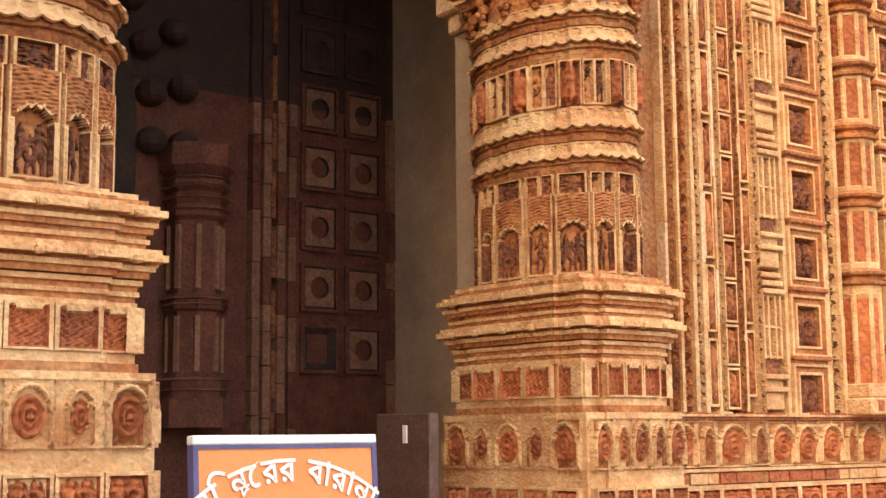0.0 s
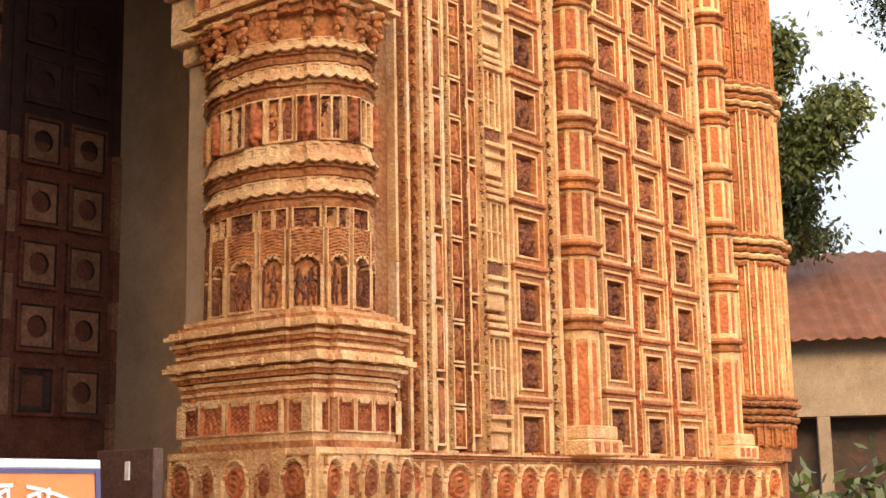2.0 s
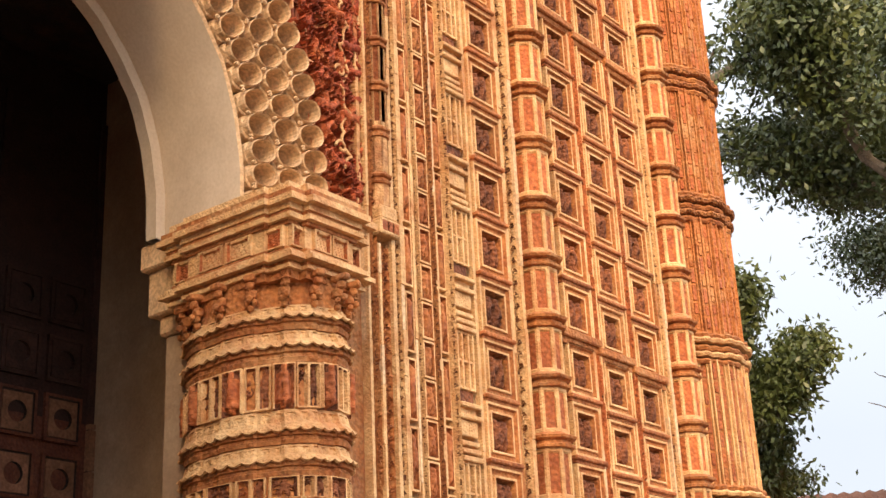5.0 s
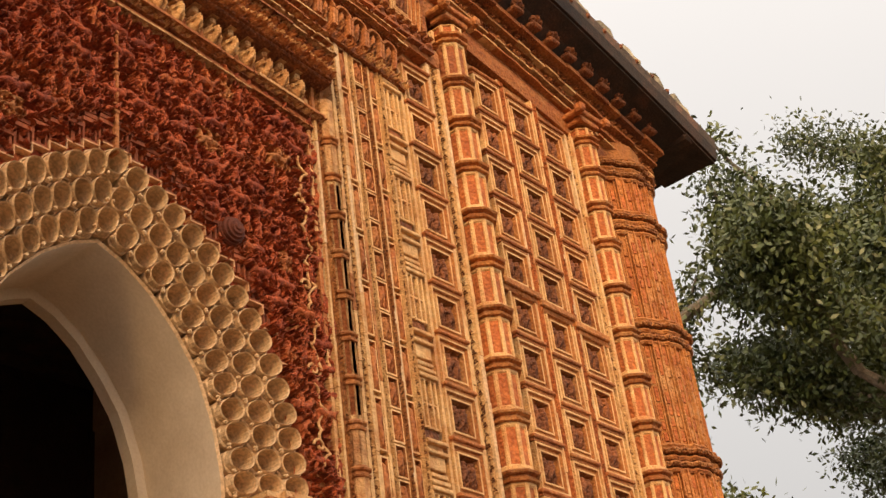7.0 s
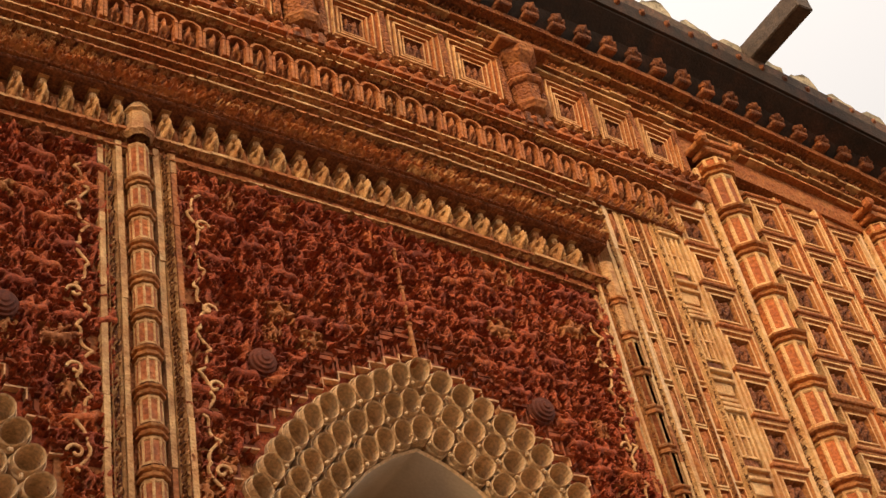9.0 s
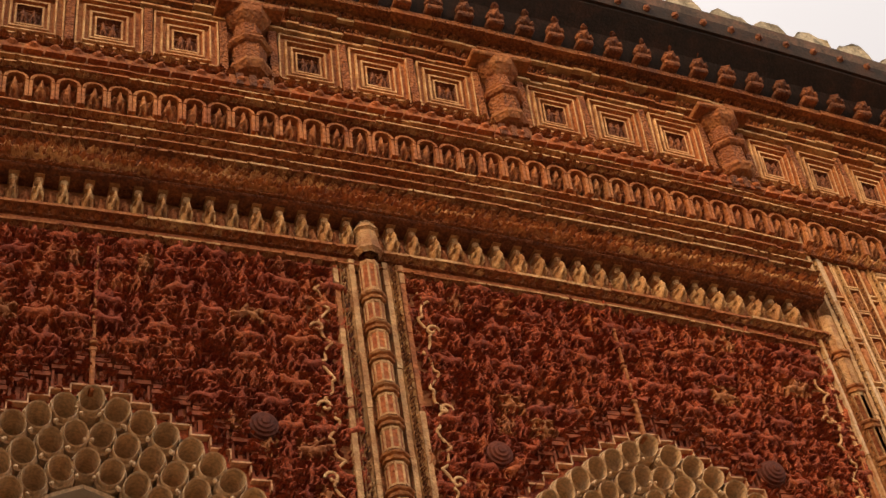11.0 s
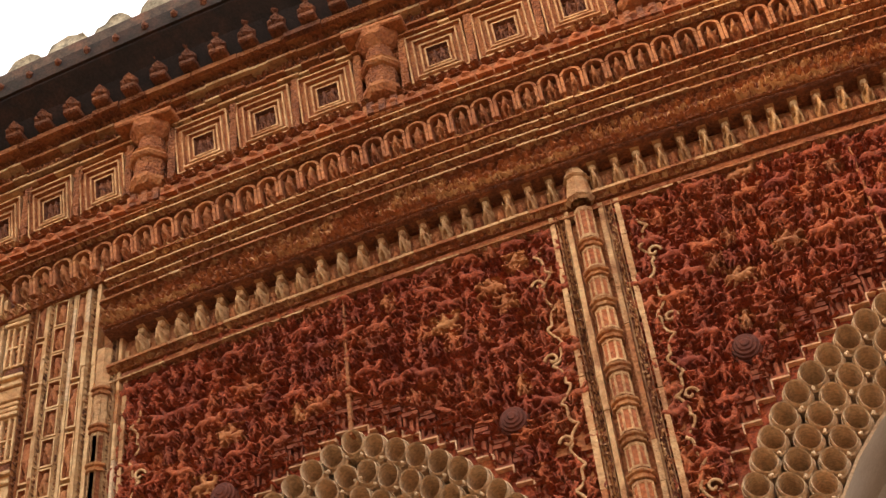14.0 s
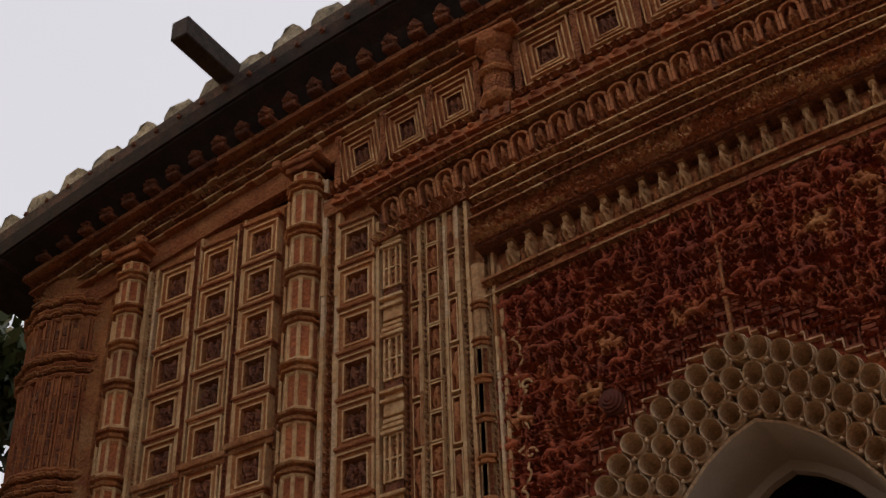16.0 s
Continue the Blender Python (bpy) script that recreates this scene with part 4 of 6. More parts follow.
def mini_tower():
    """One storey of the slender pilaster between the niche bands and the panels."""
    bm = bmesh.new()
    box(bm, -0.062, 0.062, -0.03, 0.03, 0.0, 0.07, bevel=0.004)
    box(bm, -0.072, 0.072, -0.05, 0.03, 0.07, 0.09, bevel=0.004)
    box(bm, -0.056, 0.056, -0.028, 0.03, 0.09, 0.12)
    box(bm, -0.075, 0.075, -0.055, 0.03, 0.12, 0.14, bevel=0.004)
    box(bm, -0.05, 0.05, -0.02, 0.03, 0.14, 0.2, 1)
    for x in (-0.054, -0.022, 0.022, 0.054):
        box(bm, x - 0.006, x + 0.006, -0.034, 0.03, 0.2, 0.46, bevel=0.002)
    for z in (0.205, 0.325, 0.45):
        box(bm, -0.055, 0.055, -0.030, 0.03, z, z + 0.010)
    for x in (-0.038, 0.0, 0.038):
        for k in range(9):
            box(bm, x - 0.007, x + 0.007, -0.012 - 0.008 * (k % 2), 0.03, 0.222 + 0.026 * k, 0.236 + 0.026 * k, 2)
    box(bm, -0.06, 0.06, -0.005, 0.03, 0.2, 0.46, 1)
    for k in range(3):
        box(bm, -0.07 + 0.005 * k, 0.07 - 0.005 * k, -0.05 + 0.006 * k, 0.03, 0.46 + 0.034 * k, 0.482 + 0.034 * k, bevel=0.004)
    return finish("mini_tower", bm, [CREAM, FIGURE, OCHRE])


TOWER = mini_tower()
bm = bmesh.new()
box(bm, -0.17, 0.17, -0.055, 0.03, -0.02, 0.02, bevel=0.006)
box(bm, -0.165, 0.165, -0.035, 0.03, -0.05, -0.02)
BAND = finish("cross_band", bm, [OCHRE])


def arcade_strip(w, h, n, seed):
    """A row of slim colonnettes over a dark field, for the corner turret."""
    bm = bmesh.new()
    box(bm, -w, w, 0.0, 0.05, 0.0, h, 1)
    for i in range(n + 1):
        x = -w + 2 * w * i / n
        box(bm, x - 0.012, x + 0.012, -0.03, 0.03, 0.0, h, 0, bevel=0.004)
    for i in range(n):
        x = -w + 2 * w * (i + 0.5) / n
        box(bm, x - 0.006, x + 0.006, -0.012, 0.03, 0.02, h - 0.06, 2)
    return finish("arcade", bm, [OCHRE, FIGURE, CREAM])


PL = 1.776
for sx in (-1, 1):
    def F(x0, x1, d, mat, z1=None, z0=PL, name="fillet"):
        fillet(sx * x0, sx * x1, d, z0, z1 if z1 else 6.52, mat, front, name=name)
    # bands beside the arch column
    fillet(sx * 3.44, sx * 3.60, 0.0, SPRING, 5.95, OCHRE, front, y=0.075, name="band_ground")
    F(3.56, 3.575, 0.05, CREAM)
    F(3.59, 3.615, 0.025, ROPE)
    F(3.62, 3.635, 0.06, CREAM, z0=PL, z1=SPRING)
    F(3.64, 3.68, 0.03, ROPE, z1=SPRING)
    F(3.69, 3.71, 0.07, CREAM)
    F(3.715, 3.745, 0.035, ROPE)
    F(3.75, 3.77, 0.065, CREAM)
    F(3.835, 3.85, 0.06, CREAM)
    F(3.855, 3.875, 0.035, ROPE)
    F(3.958, 3.985, 0.04, ROPE)
    F(3.99, 4.005, 0.06, CREAM)
    F(4.06, 4.09, 0.05, ROPE)
    F(4.255, 4.275, 0.06, CREAM, 6.45)
    F(4.525, 4.55, 0.06, CREAM, 6.9)
    F(4.555, 4.60, 0.035, ROPE, 6.9)
    F(4.605, 4.63, 0.075, CREAM, 6.9)
    F(4.875, 4.895, 0.075, CREAM, 6.85)
    F(4.90, 4.93, 0.03, ROPE, 6.85)
    for x in (5.235, 5.57):
        F(x - 0.032, x - 0.017, 0.07, CREAM, 6.85)
        F(x - 0.013, x + 0.013, 0.05, REDPIECE, 6.85, name="rope_band")
        F(x + 0.017, x + 0.032, 0.07, CREAM, 6.8)
    F(5.875, 5.89, 0.07, CREAM, 6.75)
    F(5.895, 5.925, 0.045, ROPE, 6.75)
    F(5.93, 5.955, 0.08, CREAM, 6.75)
    F(6.20, 6.225, 0.07, CREAM, 6.7)
    F(6.23, 6.26, 0.04, ROPE, 6.7)
    # slender ringed pilaster over the column capital
    ringed_pilaster(sx * 3.655, 0.03, 0.045, [3.95 + 0.215 * k for k in range(9)], SPRING + 0.03, 5.95, front, 0.08)
    ringed_pilaster(sx * 4.751, -0.0, 0.098, RING_A, PL, 6.98, front)
    ringed_pilaster(sx * 6.079, -0.0, 0.090, RING_B + [2.36], PL, 6.86, front)
    # niche bands
    for k in range(27):
        part("niche_tile", NICHES[(k * 3) % 5], None, front, pose(sx * 3.917, 0.024, PL + 0.10 + 0.168 * k))
    for k in range(16):
        part("slim_tile", SLIMS[k % 4], None, front, pose(sx * 3.803, 0.026, PL + 0.16 + 0.285 * k))
        part("slim_tile", SLIMS[(k + 2) % 4], None, front, pose(sx * 4.033, 0.030, PL + 0.2 + 0.285 * k))
    for k in range(8):
        part("mini_tower", TOWER, None, front, pose(sx * 4.172, 0.04, PL + 0.02 + 0.57 * k))
    # panel column and grid
    for k in range(18):
        z = PL + 0.03 + 0.2817 * k
        if z < 6.72 + sag(4.4) + 0.1:
            part("panel", PANELS[(k * 2) % 5], None, front, pose(sx * 4.40, 0.03, z + 0.05))
            part("panel_hood", HOOD, None, front, pose(sx * 4.40, 0.03, z + 0.19) @ Matrix.Diagonal((0.9, 1, 1, 1)))
    for i, x in enumerate((5.083, 5.402, 5.722)):
        for k in range(17):
            z = PL + 0.14 + 0.2955 * k - 0.035 * i
            if z + 0.12 < eave_joint(x) - 0.42:
                part("panel", PANELS[(k + 2 * i) % 5], None, front, pose(sx * x, 0.03, z))
                if k in (5, 11):
                    part("cross_band", BAND, None, front, pose(sx * x, 0.03, z + 0.165))
                else:
                    part("panel_hood", HOOD, None, front, pose(sx * x, 0.03, z + 0.145))
    # rounded corner turret in storeys
    corner = part("corner_turret", finish("turret_core", (lambda b: (lathe(b, [(0.36, PL), (0.36, 6.95)], 16), b)[1])(bmesh.new()), [OCHRE]), None, front, pose(6.62 if sx > 0 else -6.72, 0.30, 0))
    pale, ruddy = (CREAM, OCHRE) if sx > 0 else (CREAM_R, OCHRE_R)
    levels = [1.80, 2.06, 2.94, 3.80, 4.66, 5.50, 6.30, 6.72]
    def jog(k, sides):
        return 0.016 if (k / sides * 20) % 2 < 1.1 else 0.0
    for k, (a, b) in enumerate(zip(levels, levels[1:])):
        # slim posts and sunk strips between two cornices
        bm = bmesh.new()
        n = 20
        for j in range(n):
            ang = -math.pi * (j + 0.5) / n
            turn = Matrix.Rotation(ang, 3, "Z")
            out = 0.380 if j % 2 else 0.366
            r = box(bm, 0.34, out, -0.023, 0.023, a + 0.06, b - 0.10, 1)
            bmesh.ops.rotate(bm, verts=r["verts"], cent=(0, 0, 0), matrix=turn)
            for w in (-0.022, 0.022):
                r = box(bm, 0.35, out + 0.012, w - 0.0045, w + 0.0045, a + 0.05, b - 0.09, 0)
                bmesh.ops.rotate(bm, verts=r["verts"], cent=(0, 0, 0), matrix=turn)
            z = a + 0.09
            while z < b - 0.17:
                hh = 0.05 + 0.05 * random.random()
                r = box(bm, 0.35, out + 0.004 + 0.008 * random.random(), -0.010, 0.010, z, z + hh, 2 if random.random() < 0.7 else 1)
                bmesh.ops.rotate(bm, verts=r["verts"], cent=(0, 0, 0), matrix=turn)
                z += hh + 0.018
        part("posts", bm, [pale if k in (1, 2) else ruddy, ruddy, REDPIECE if sx > 0 else FIGURE], corner)
        # the cornice: stepped mouldings with a jogged plan
        bm = bmesh.new()
        for dz, rr in ((-0.10, 0.380), (-0.062, 0.398), (-0.022, 0.386), (0.018, 0.412), (0.052, 0.392)):
            rings = []
            for pr, pz in ((-0.06, -0.016), (-0.004, -0.014), (0.006, 0.0), (0.0, 0.012), (-0.06, 0.016)):
                rings.append([bm.verts.new(((rr + pr + jog(q, 120)) * math.cos(2 * math.pi * q / 120), (rr + pr + jog(q, 120)) * math.sin(2 * math.pi * q / 120), b + dz + pz + 0.003 * math.sin(q * 1.7 + k))) for q in range(120)])
            for ra, rb in zip(rings, rings[1:]):
                for q in range(120):
                    f = bm.faces.new((ra[q], ra[(q + 1) % 120], rb[(q + 1) % 120], rb[q]))
                    f.material_index = 1 if dz in (-0.062, 0.018) else 0
        part("cornice", bm, [ruddy, pale if k in (1, 2) else ROPE], corner)

# ---- base course with spiral medallions ----
def medallion(big):
    """A cell of the base course: a ringed disc under a horseshoe arch, leaves in its corners."""
    w, h = 0.084, 0.088
    U, V, UM, VM, X, Z = face(w, h, 26, 28)
    rng = np.random.RandomState(5 if big else 6)
    a, b = (0.66, 0.66) if big else (0.36, 0.52)
    def at(P, Q):
        d = np.hypot(P / a, (Q + 0.08) / b)
        arch = np.hypot(P / (a + 0.2), np.where(Q > -0.1, (Q + 0.1) / (b + 0.27), 0.0))
        rim = (np.abs(arch - 1) < 0.09) & (Q > -0.92)
        return d, rim, (d < 1) * 1
    d, rim, disc = at(U, V)
    hgt = 0.35 * leaves(U, V, rng, 8) * (np.hypot(U, V) > 0.8)
    hgt = np.where(d < 1, 0.55 + 0.3 * np.cos(d * 6.283 * (2.5 if big else 2.0)), hgt)
    hgt = np.where(d < 0.16, 1.0, hgt)
    hgt = np.where(rim & (d > 1), 0.75, hgt)
    hgt = np.where((np.abs(V) > 0.93) | (np.abs(U) > 0.96), 0.5, hgt)
    dm, rimm, discm = at(UM, VM)
    M = np.where(discm > 0, 1, np.where(rimm | (np.abs(VM) > 0.93) | (np.abs(UM) > 0.96), 0, 2))
    return height_mesh("medallion", X, 0.012 - 0.036 * hgt, Z, M, [CREAM, REDPIECE, OCHRE], True, 0.03)


MED, MED_SMALL = medallion(True), medallion(False)
bm = bmesh.new()
rect_steps(bm, [(0.075, 0.075, 0.03, 0), (0.075, 0.075, -0.015, 0), (0.064, 0.064, -0.015, 0), (0.06, 0.06, 0.01, 1)])
lump_patch(bm, 0.06, 0.06, 0.008, 0.04, 12, 12, 77, 1)
FIGTILE = finish("figure_tile", bm, [CREAM, REDPIECE])


def course(parent, m, length, zmed=1.665, n=None):
    """A stretch of base course along local x from 0: medallions between fillets, figure tiles below."""
    bm = bmesh.new()
    for z0, z1, y, mi in ((1.768, 1.776, -0.030, 0), (1.755, 1.767, -0.018, 1), (1.562, 1.574, -0.03, 0), (1.515, 1.56, -0.012, 1), (1.503, 1.513, -0.02, 0), (1.40, 1.49, 0.0, 1), (1.575, 1.754, 0.0, 2), (1.30, 1.41, -0.012, 2)):
        block(bm, 0, length, y, 0.06, z0, z1, mi)
    x = 0.0
    while x < length - 0.03:
        w = random.uniform(0.05, 0.13)
        block(bm, x, min(x + w - 0.008, length), -0.022 + random.uniform(-0.005, 0.005), 0.05, 1.518, 1.556, random.choice((1, 1, 2, 0)))
        block(bm, x, min(x + w * 0.8, length), -0.030 + random.uniform(-0.004, 0.004), 0.05, 1.775, 1.775 + random.uniform(0.004, 0.016), random.choice((0, 1, 2)))
        x += w
    part("course", bm, [CREAM, REDPIECE, OCHRE], parent, m)
    n = n or max(1, round(length / 0.15))
    sizes = [(1.0, 0.62, 1.12, 0.7, 1.0, 0.9)[k % 6] * random.uniform(0.93, 1.07) for k in range(n)]
    unit = length / sum(sizes)
    x = 0.0
    for k in range(n):
        w = sizes[k] * unit
        part("medallion", MED if sizes[k] > 0.8 else MED_SMALL, None, parent, m @ pose(x + w / 2, -0.006 + random.uniform(-0.004, 0.004), zmed + random.uniform(-0.003, 0.003)) @ Matrix.Diagonal((w / 0.168, 1, 0.98, 1)))
        part("figure_tile", FIGTILE, None, parent, m @ pose(x + w / 2, -0.008, 1.45) @ Matrix.Diagonal((w / 0.152, 1, 0.7, 1)))
        x += w


for sx in (-1, 1):
    course(front, pose(3.50, 0.0, 0) if sx > 0 else pose(-6.65, 0.0, 0), 3.15)
    course(front, pose(6.65, 0.0, 0, 0, 0, 45) if sx > 0 else pose(-6.97, 0.32, 0, 0, 0, -45), 0.45)

# ---- friezes over the arches ----
XS = grid(-3.62, 3.62, 48)
XL = grid(-6.95, 6.95, 80)


def laid_course(bm, x0, x1, y, z0, z1, zf, longest, back=0.12, odds=(0.78, 0.16, 0.06), rough=0.007):
    """A course of short moulded bricks along the curve, a little uneven."""
    z1 = z0 + (z1 - z0) * 0.72
    x = x0
    while x < x1 - 0.02:
        w = min(random.uniform(0.3, 1.0) * longest, x1 - x)
        d = random.uniform(-rough, rough)
        e = random.uniform(-0.003, 0.003)
        mi = random.choices((0, 1, 2), odds)[0]
        block(bm, x, x + w - random.uniform(0.001, 0.006), y + d, back, z0 + e + zf(x), z1 + e + zf(x), mi, zf(x + w) - zf(x))
        x += w


def carved_band(bm, x0, x1, y, z0, z1, zf, kind, seed, base, other):
    """A running ornament along the curve, cut into one strip."""
    wide = z1 - z0
    t = np.concatenate([[0], np.linspace(0, 1, 9 if wide < 0.07 else 15), [1]])
    S, T = np.meshgrid(np.arange(x0, x1, 0.0065), t)
    hgt = vine(S, T, max(0.055, wide), seed, kind)
    hgt = hgt * (0.75 + 0.5 * value_noise(S * 9, T * 2, seed)) - 0.5 * (value_noise(S * 6, T * 1.5, seed + 1) > 0.88)
    Y = y + 0.020 - 0.036 * hgt
    Y[0, :] = Y[-1, :] = y + 0.06
    lifted = z0 + T * wide + np.vectorize(zf)(S)
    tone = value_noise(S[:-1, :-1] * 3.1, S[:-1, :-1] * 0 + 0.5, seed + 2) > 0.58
    # low parts take the darkest slot: shade of the hollows as colour
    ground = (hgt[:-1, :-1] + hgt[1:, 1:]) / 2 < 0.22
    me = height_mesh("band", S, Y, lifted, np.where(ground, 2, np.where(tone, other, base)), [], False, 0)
    bm.from_mesh(me)
    bpy.data.meshes.remove(me)


def mould(y0, y1, z0, z1, mat, xs=XS, name="moulding", nose=0.35):
    h = z1 - z0
    if mat is ROPE_R or (mat is OCHRE_R and name == "moulding"):
        bm = sweep([(0.12, z0), (y1 + 0.03, z0), (y1 + 0.03, z1), (0.12, z1)], xs, sag)
        for f in bm.faces:
            f.material_index = 2
        rows = 3 if h > 0.1 else 1
        for r in range(rows):
            carved_band(bm, xs[0], xs[-1], y1, z0 + h * r / rows, z0 + h * (r + 1) / rows, sag, (r * 2 + int(z0 * 1000)) % 3, int(z0 * 100) + r, 0, 1)
        return part(name, bm, [OCHRE_R, CREAM_R, ROPE_R], front)
    if mat in (CREAM_R, ROPE_R):
        bm = sweep([(0.12, z0), (y1 + 0.045, z0), (y1 + 0.045, z1), (0.12, z1)], xs, sag)
        for f in bm.faces:
            f.material_index = 1
        # a thin drip line over a row of small leaves
        laid_course(bm, xs[0], xs[-1], y1 - 0.004, z0 + 0.62 * h, z1 + 0.12 * h, sag, 0.34, odds=(0.5, 0.44, 0.06), rough=0.004)
        carved_band(bm, xs[0], xs[-1], y1 + 0.006, z0, z0 + 0.64 * h, sag, 1, int(z0 * 100), 0, 1)
        return part(name, bm, [CREAM_R, OCHRE_R, ROPE_R], front)
    prof = [(0.12, z0), (y1 + 0.01, z0), (y1, z0 + h * nose), (y1, z1 - h * 0.25), (y0, z1), (0.12, z1)]
    return part(name, sweep(prof, xs, sag), mat, front)


mould(0.03, 0.02, 5.90, 5.925, CREAM_R)
mould(0.04, 0.03, 5.925, 5.965, REDPIECE)
mould(0.0, -0.01, 5.965, 6.005, CREAM_R)
mould(0.06, 0.055, 6.005, 6.165, OCHRE_R, name="figure_band")
# dark lip: the shadow under the carved band put into its colour
mould(-0.06, -0.07, 6.168, 6.18, FIGURE, name="lip")
mould(-0.09, -0.105, 6.18, 6.30, ROPE_R, name="carved_band")
mould(-0.075, -0.12, 6.30, 6.33, CREAM_R)
mould(-0.06, -0.075, 6.33, 6.385, OCHRE_R)
mould(-0.065, -0.10, 6.385, 6.41, CREAM_R)
mould(-0.05, -0.06, 6.41, 6.46, ROPE_R)
mould(-0.055, -0.09, 6.46, 6.485, CREAM_R)
mould(-0.04, -0.05, 6.485, 6.54, OCHRE_R)
mould(-0.045, -0.08, 6.54, 6.565, CREAM_R)
XF = grid(-4.28, 4.28, 56)
mould(-0.03, -0.04, 6.565, 6.63, ROPE_R, XF)
mould(0.04, 0.035, 6.63, 6.82, FIGURE, XF, "arcade_ground")
mould(-0.04, -0.075, 6.82, 6.845, CREAM_R, XF)
mould(-0.03, -0.04, 6.845, 6.885, ROPE_R, XF)
mould(-0.035, -0.065, 6.885, 6.905, CREAM_R, XF)
mould(-0.02, -0.03, 6.905, 6.945, OCHRE_R, XF)
XG = grid(-4.62, 4.62, 60)
mould(0.0, -0.02, 6.945, 7.075, OCHRE_R, XG, "scallop_ground")
mould(-0.02, -0.04, 7.075, 7.10, ROPE_R, XG)
mould(0.10, 0.09, 7.10, 7.53, OCHRE_R, XG, "panel_ground")


def top_mould(y0, y1, d0, d1, mat, name="moulding"):
    h = d1 - d0
    if mat in (CREAM_R, ROPE_R, OCHRE_R) and d1 < 0.3:
        bm = sweep([(0.12, -d1), (y1 + 0.03, -d1), (y1 + 0.03, -d0), (0.12, -d0)], XL, eave_joint)
        for f in bm.faces:
            f.material_index = 1
        if mat is CREAM_R or name == "lip":
            laid_course(bm, XL[0], XL[-1], y1, -d1, -d0, eave_joint, 0.16 if mat is CREAM_R else 0.3, odds=(0.42, 0.48, 0.10))
        else:
            carved_band(bm, XL[0], XL[-1], y1, -d1, -d0, eave_joint, int(d1 * 1000) % 3, int(d1 * 100), 1, 0)
        return part(name, bm, [CREAM_R, OCHRE_R, CREAM] if mat is CREAM_R else [ROPE_R, OCHRE_R, FIGURE], front)
    prof = [(0.12, -d1), (y1 + 0.01, -d1), (y1, -d1 + h * 0.4), (y1, -d0 - h * 0.25), (y0, -d0), (0.12, -d0)]
    return part(name, sweep(prof, XL, eave_joint), mat, front)


top_mould(-0.10, -0.14, 0.0, 0.05, OCHRE_R, "lip")
top_mould(-0.06, -0.075, 0.05, 0.085, ROPE_R)
top_mould(-0.05, -0.07, 0.085, 0.11, CREAM_R)
top_mould(-0.02, -0.03, 0.11, 0.17, OCHRE_R)
top_mould(-0.01, -0.035, 0.17, 0.19, CREAM_R)
top_mould(0.01, 0.0, 0.19, 0.235, ROPE_R)
top_mould(0.0, -0.03, 0.235, 0.255, CREAM_R)
top_mould(0.02, 0.02, 0.255, 0.40, OCHRE_R, "upper_wall")


def arcade_tile(seed):
    bm = bmesh.new()
    w, h = 0.057, 0.085
    for x in (-w + 0.008, w - 0.008):
        box(bm, x - 0.008, x + 0.008, -0.035, 0.03, -h, h * 0.35, bevel=0.002)
    n = 6
    for k in range(n):
        a0, a1 = math.pi * k / n, math.pi * (k + 1) / n
        pts = []
        for a, r in ((a0, 0.057), (a1, 0.057), (a1, 0.042), (a0, 0.042)):
            pts.append((r * math.cos(a), r * math.sin(a) * 0.8 + h * 0.35))
        fr = [bm.verts.new((x, -0.038, z)) for x, z in pts]
        bk = [bm.verts.new((x, 0.02, z)) for x, z in pts]
        bm.faces.new(fr)
        for i in range(4):
            bm.faces.new((fr[i], fr[(i + 1) % 4], bk[(i + 1) % 4], bk[i]))
    lump_patch(bm, 0.044, h * 0.8, 0.04, 0.075, 6, 8, seed, 2)
    return finish("arcade_tile", bm, [OCHRE_R, FIGURE, OCHRE_R])


ARC = [arcade_tile(s + 60) for s in range(5)]
n = 72
for k in range(n):
    x = -4.2 + 8.4 * (k + 0.5) / n
    part("arcade_tile", ARC[(k * 3) % 5], None, front, pose(x, -0.015, 6.725 + sag(x), 0, math.degrees(math.atan(0.031 * x)), 0))


def guard(seed):
    """A small standing figure under the lip, with its lintel."""
    bm = bmesh.new()
    box(bm, -0.028, 0.028, -0.075, 0.03, 0.125, 0.155)
    lump_patch(bm, 0.034, 0.075, 0.0, 0.10, 6, 9, seed, 0)
    for v in bm.verts:
        v.co.z = v.co.z if v.co.z > 0.12 else v.co.z + 0.0
    box(bm, -0.022, 0.022, -0.06, 0.03, 0.075, 0.125, bevel=0.01)
    box(bm, -0.026, 0.026, -0.045, 0.03, -0.07, 0.06, bevel=0.012)
    return finish("guard_figure", bm, [CREAM_R])


GUARD = [guard(s + 90) for s in range(3)]
n = 66
GUARD_BACK = bmesh.new()
lump_patch(GUARD_BACK, 0.022, 0.062, 0.0, 0.03, 8, 10, 444, 0)
GUARD_BACK = finish("attendant_figure", GUARD_BACK, [OCHRE_R])
for k in range(n):
    x = -3.5 + 7.0 * (k + 1) / n
    part("attendant_figure", GUARD_BACK, None, front, pose(x, 0.05, 6.062 + sag(x)))
for k in range(n):
    x = -3.5 + 7.0 * (k + 0.5) / n
    part("guard_figure", GUARD[k % 3], None, front, pose(x, 0.045, 6.066 + sag(x)) @ Matrix.Diagonal((0.78, 0.95, 0.80, 1)))


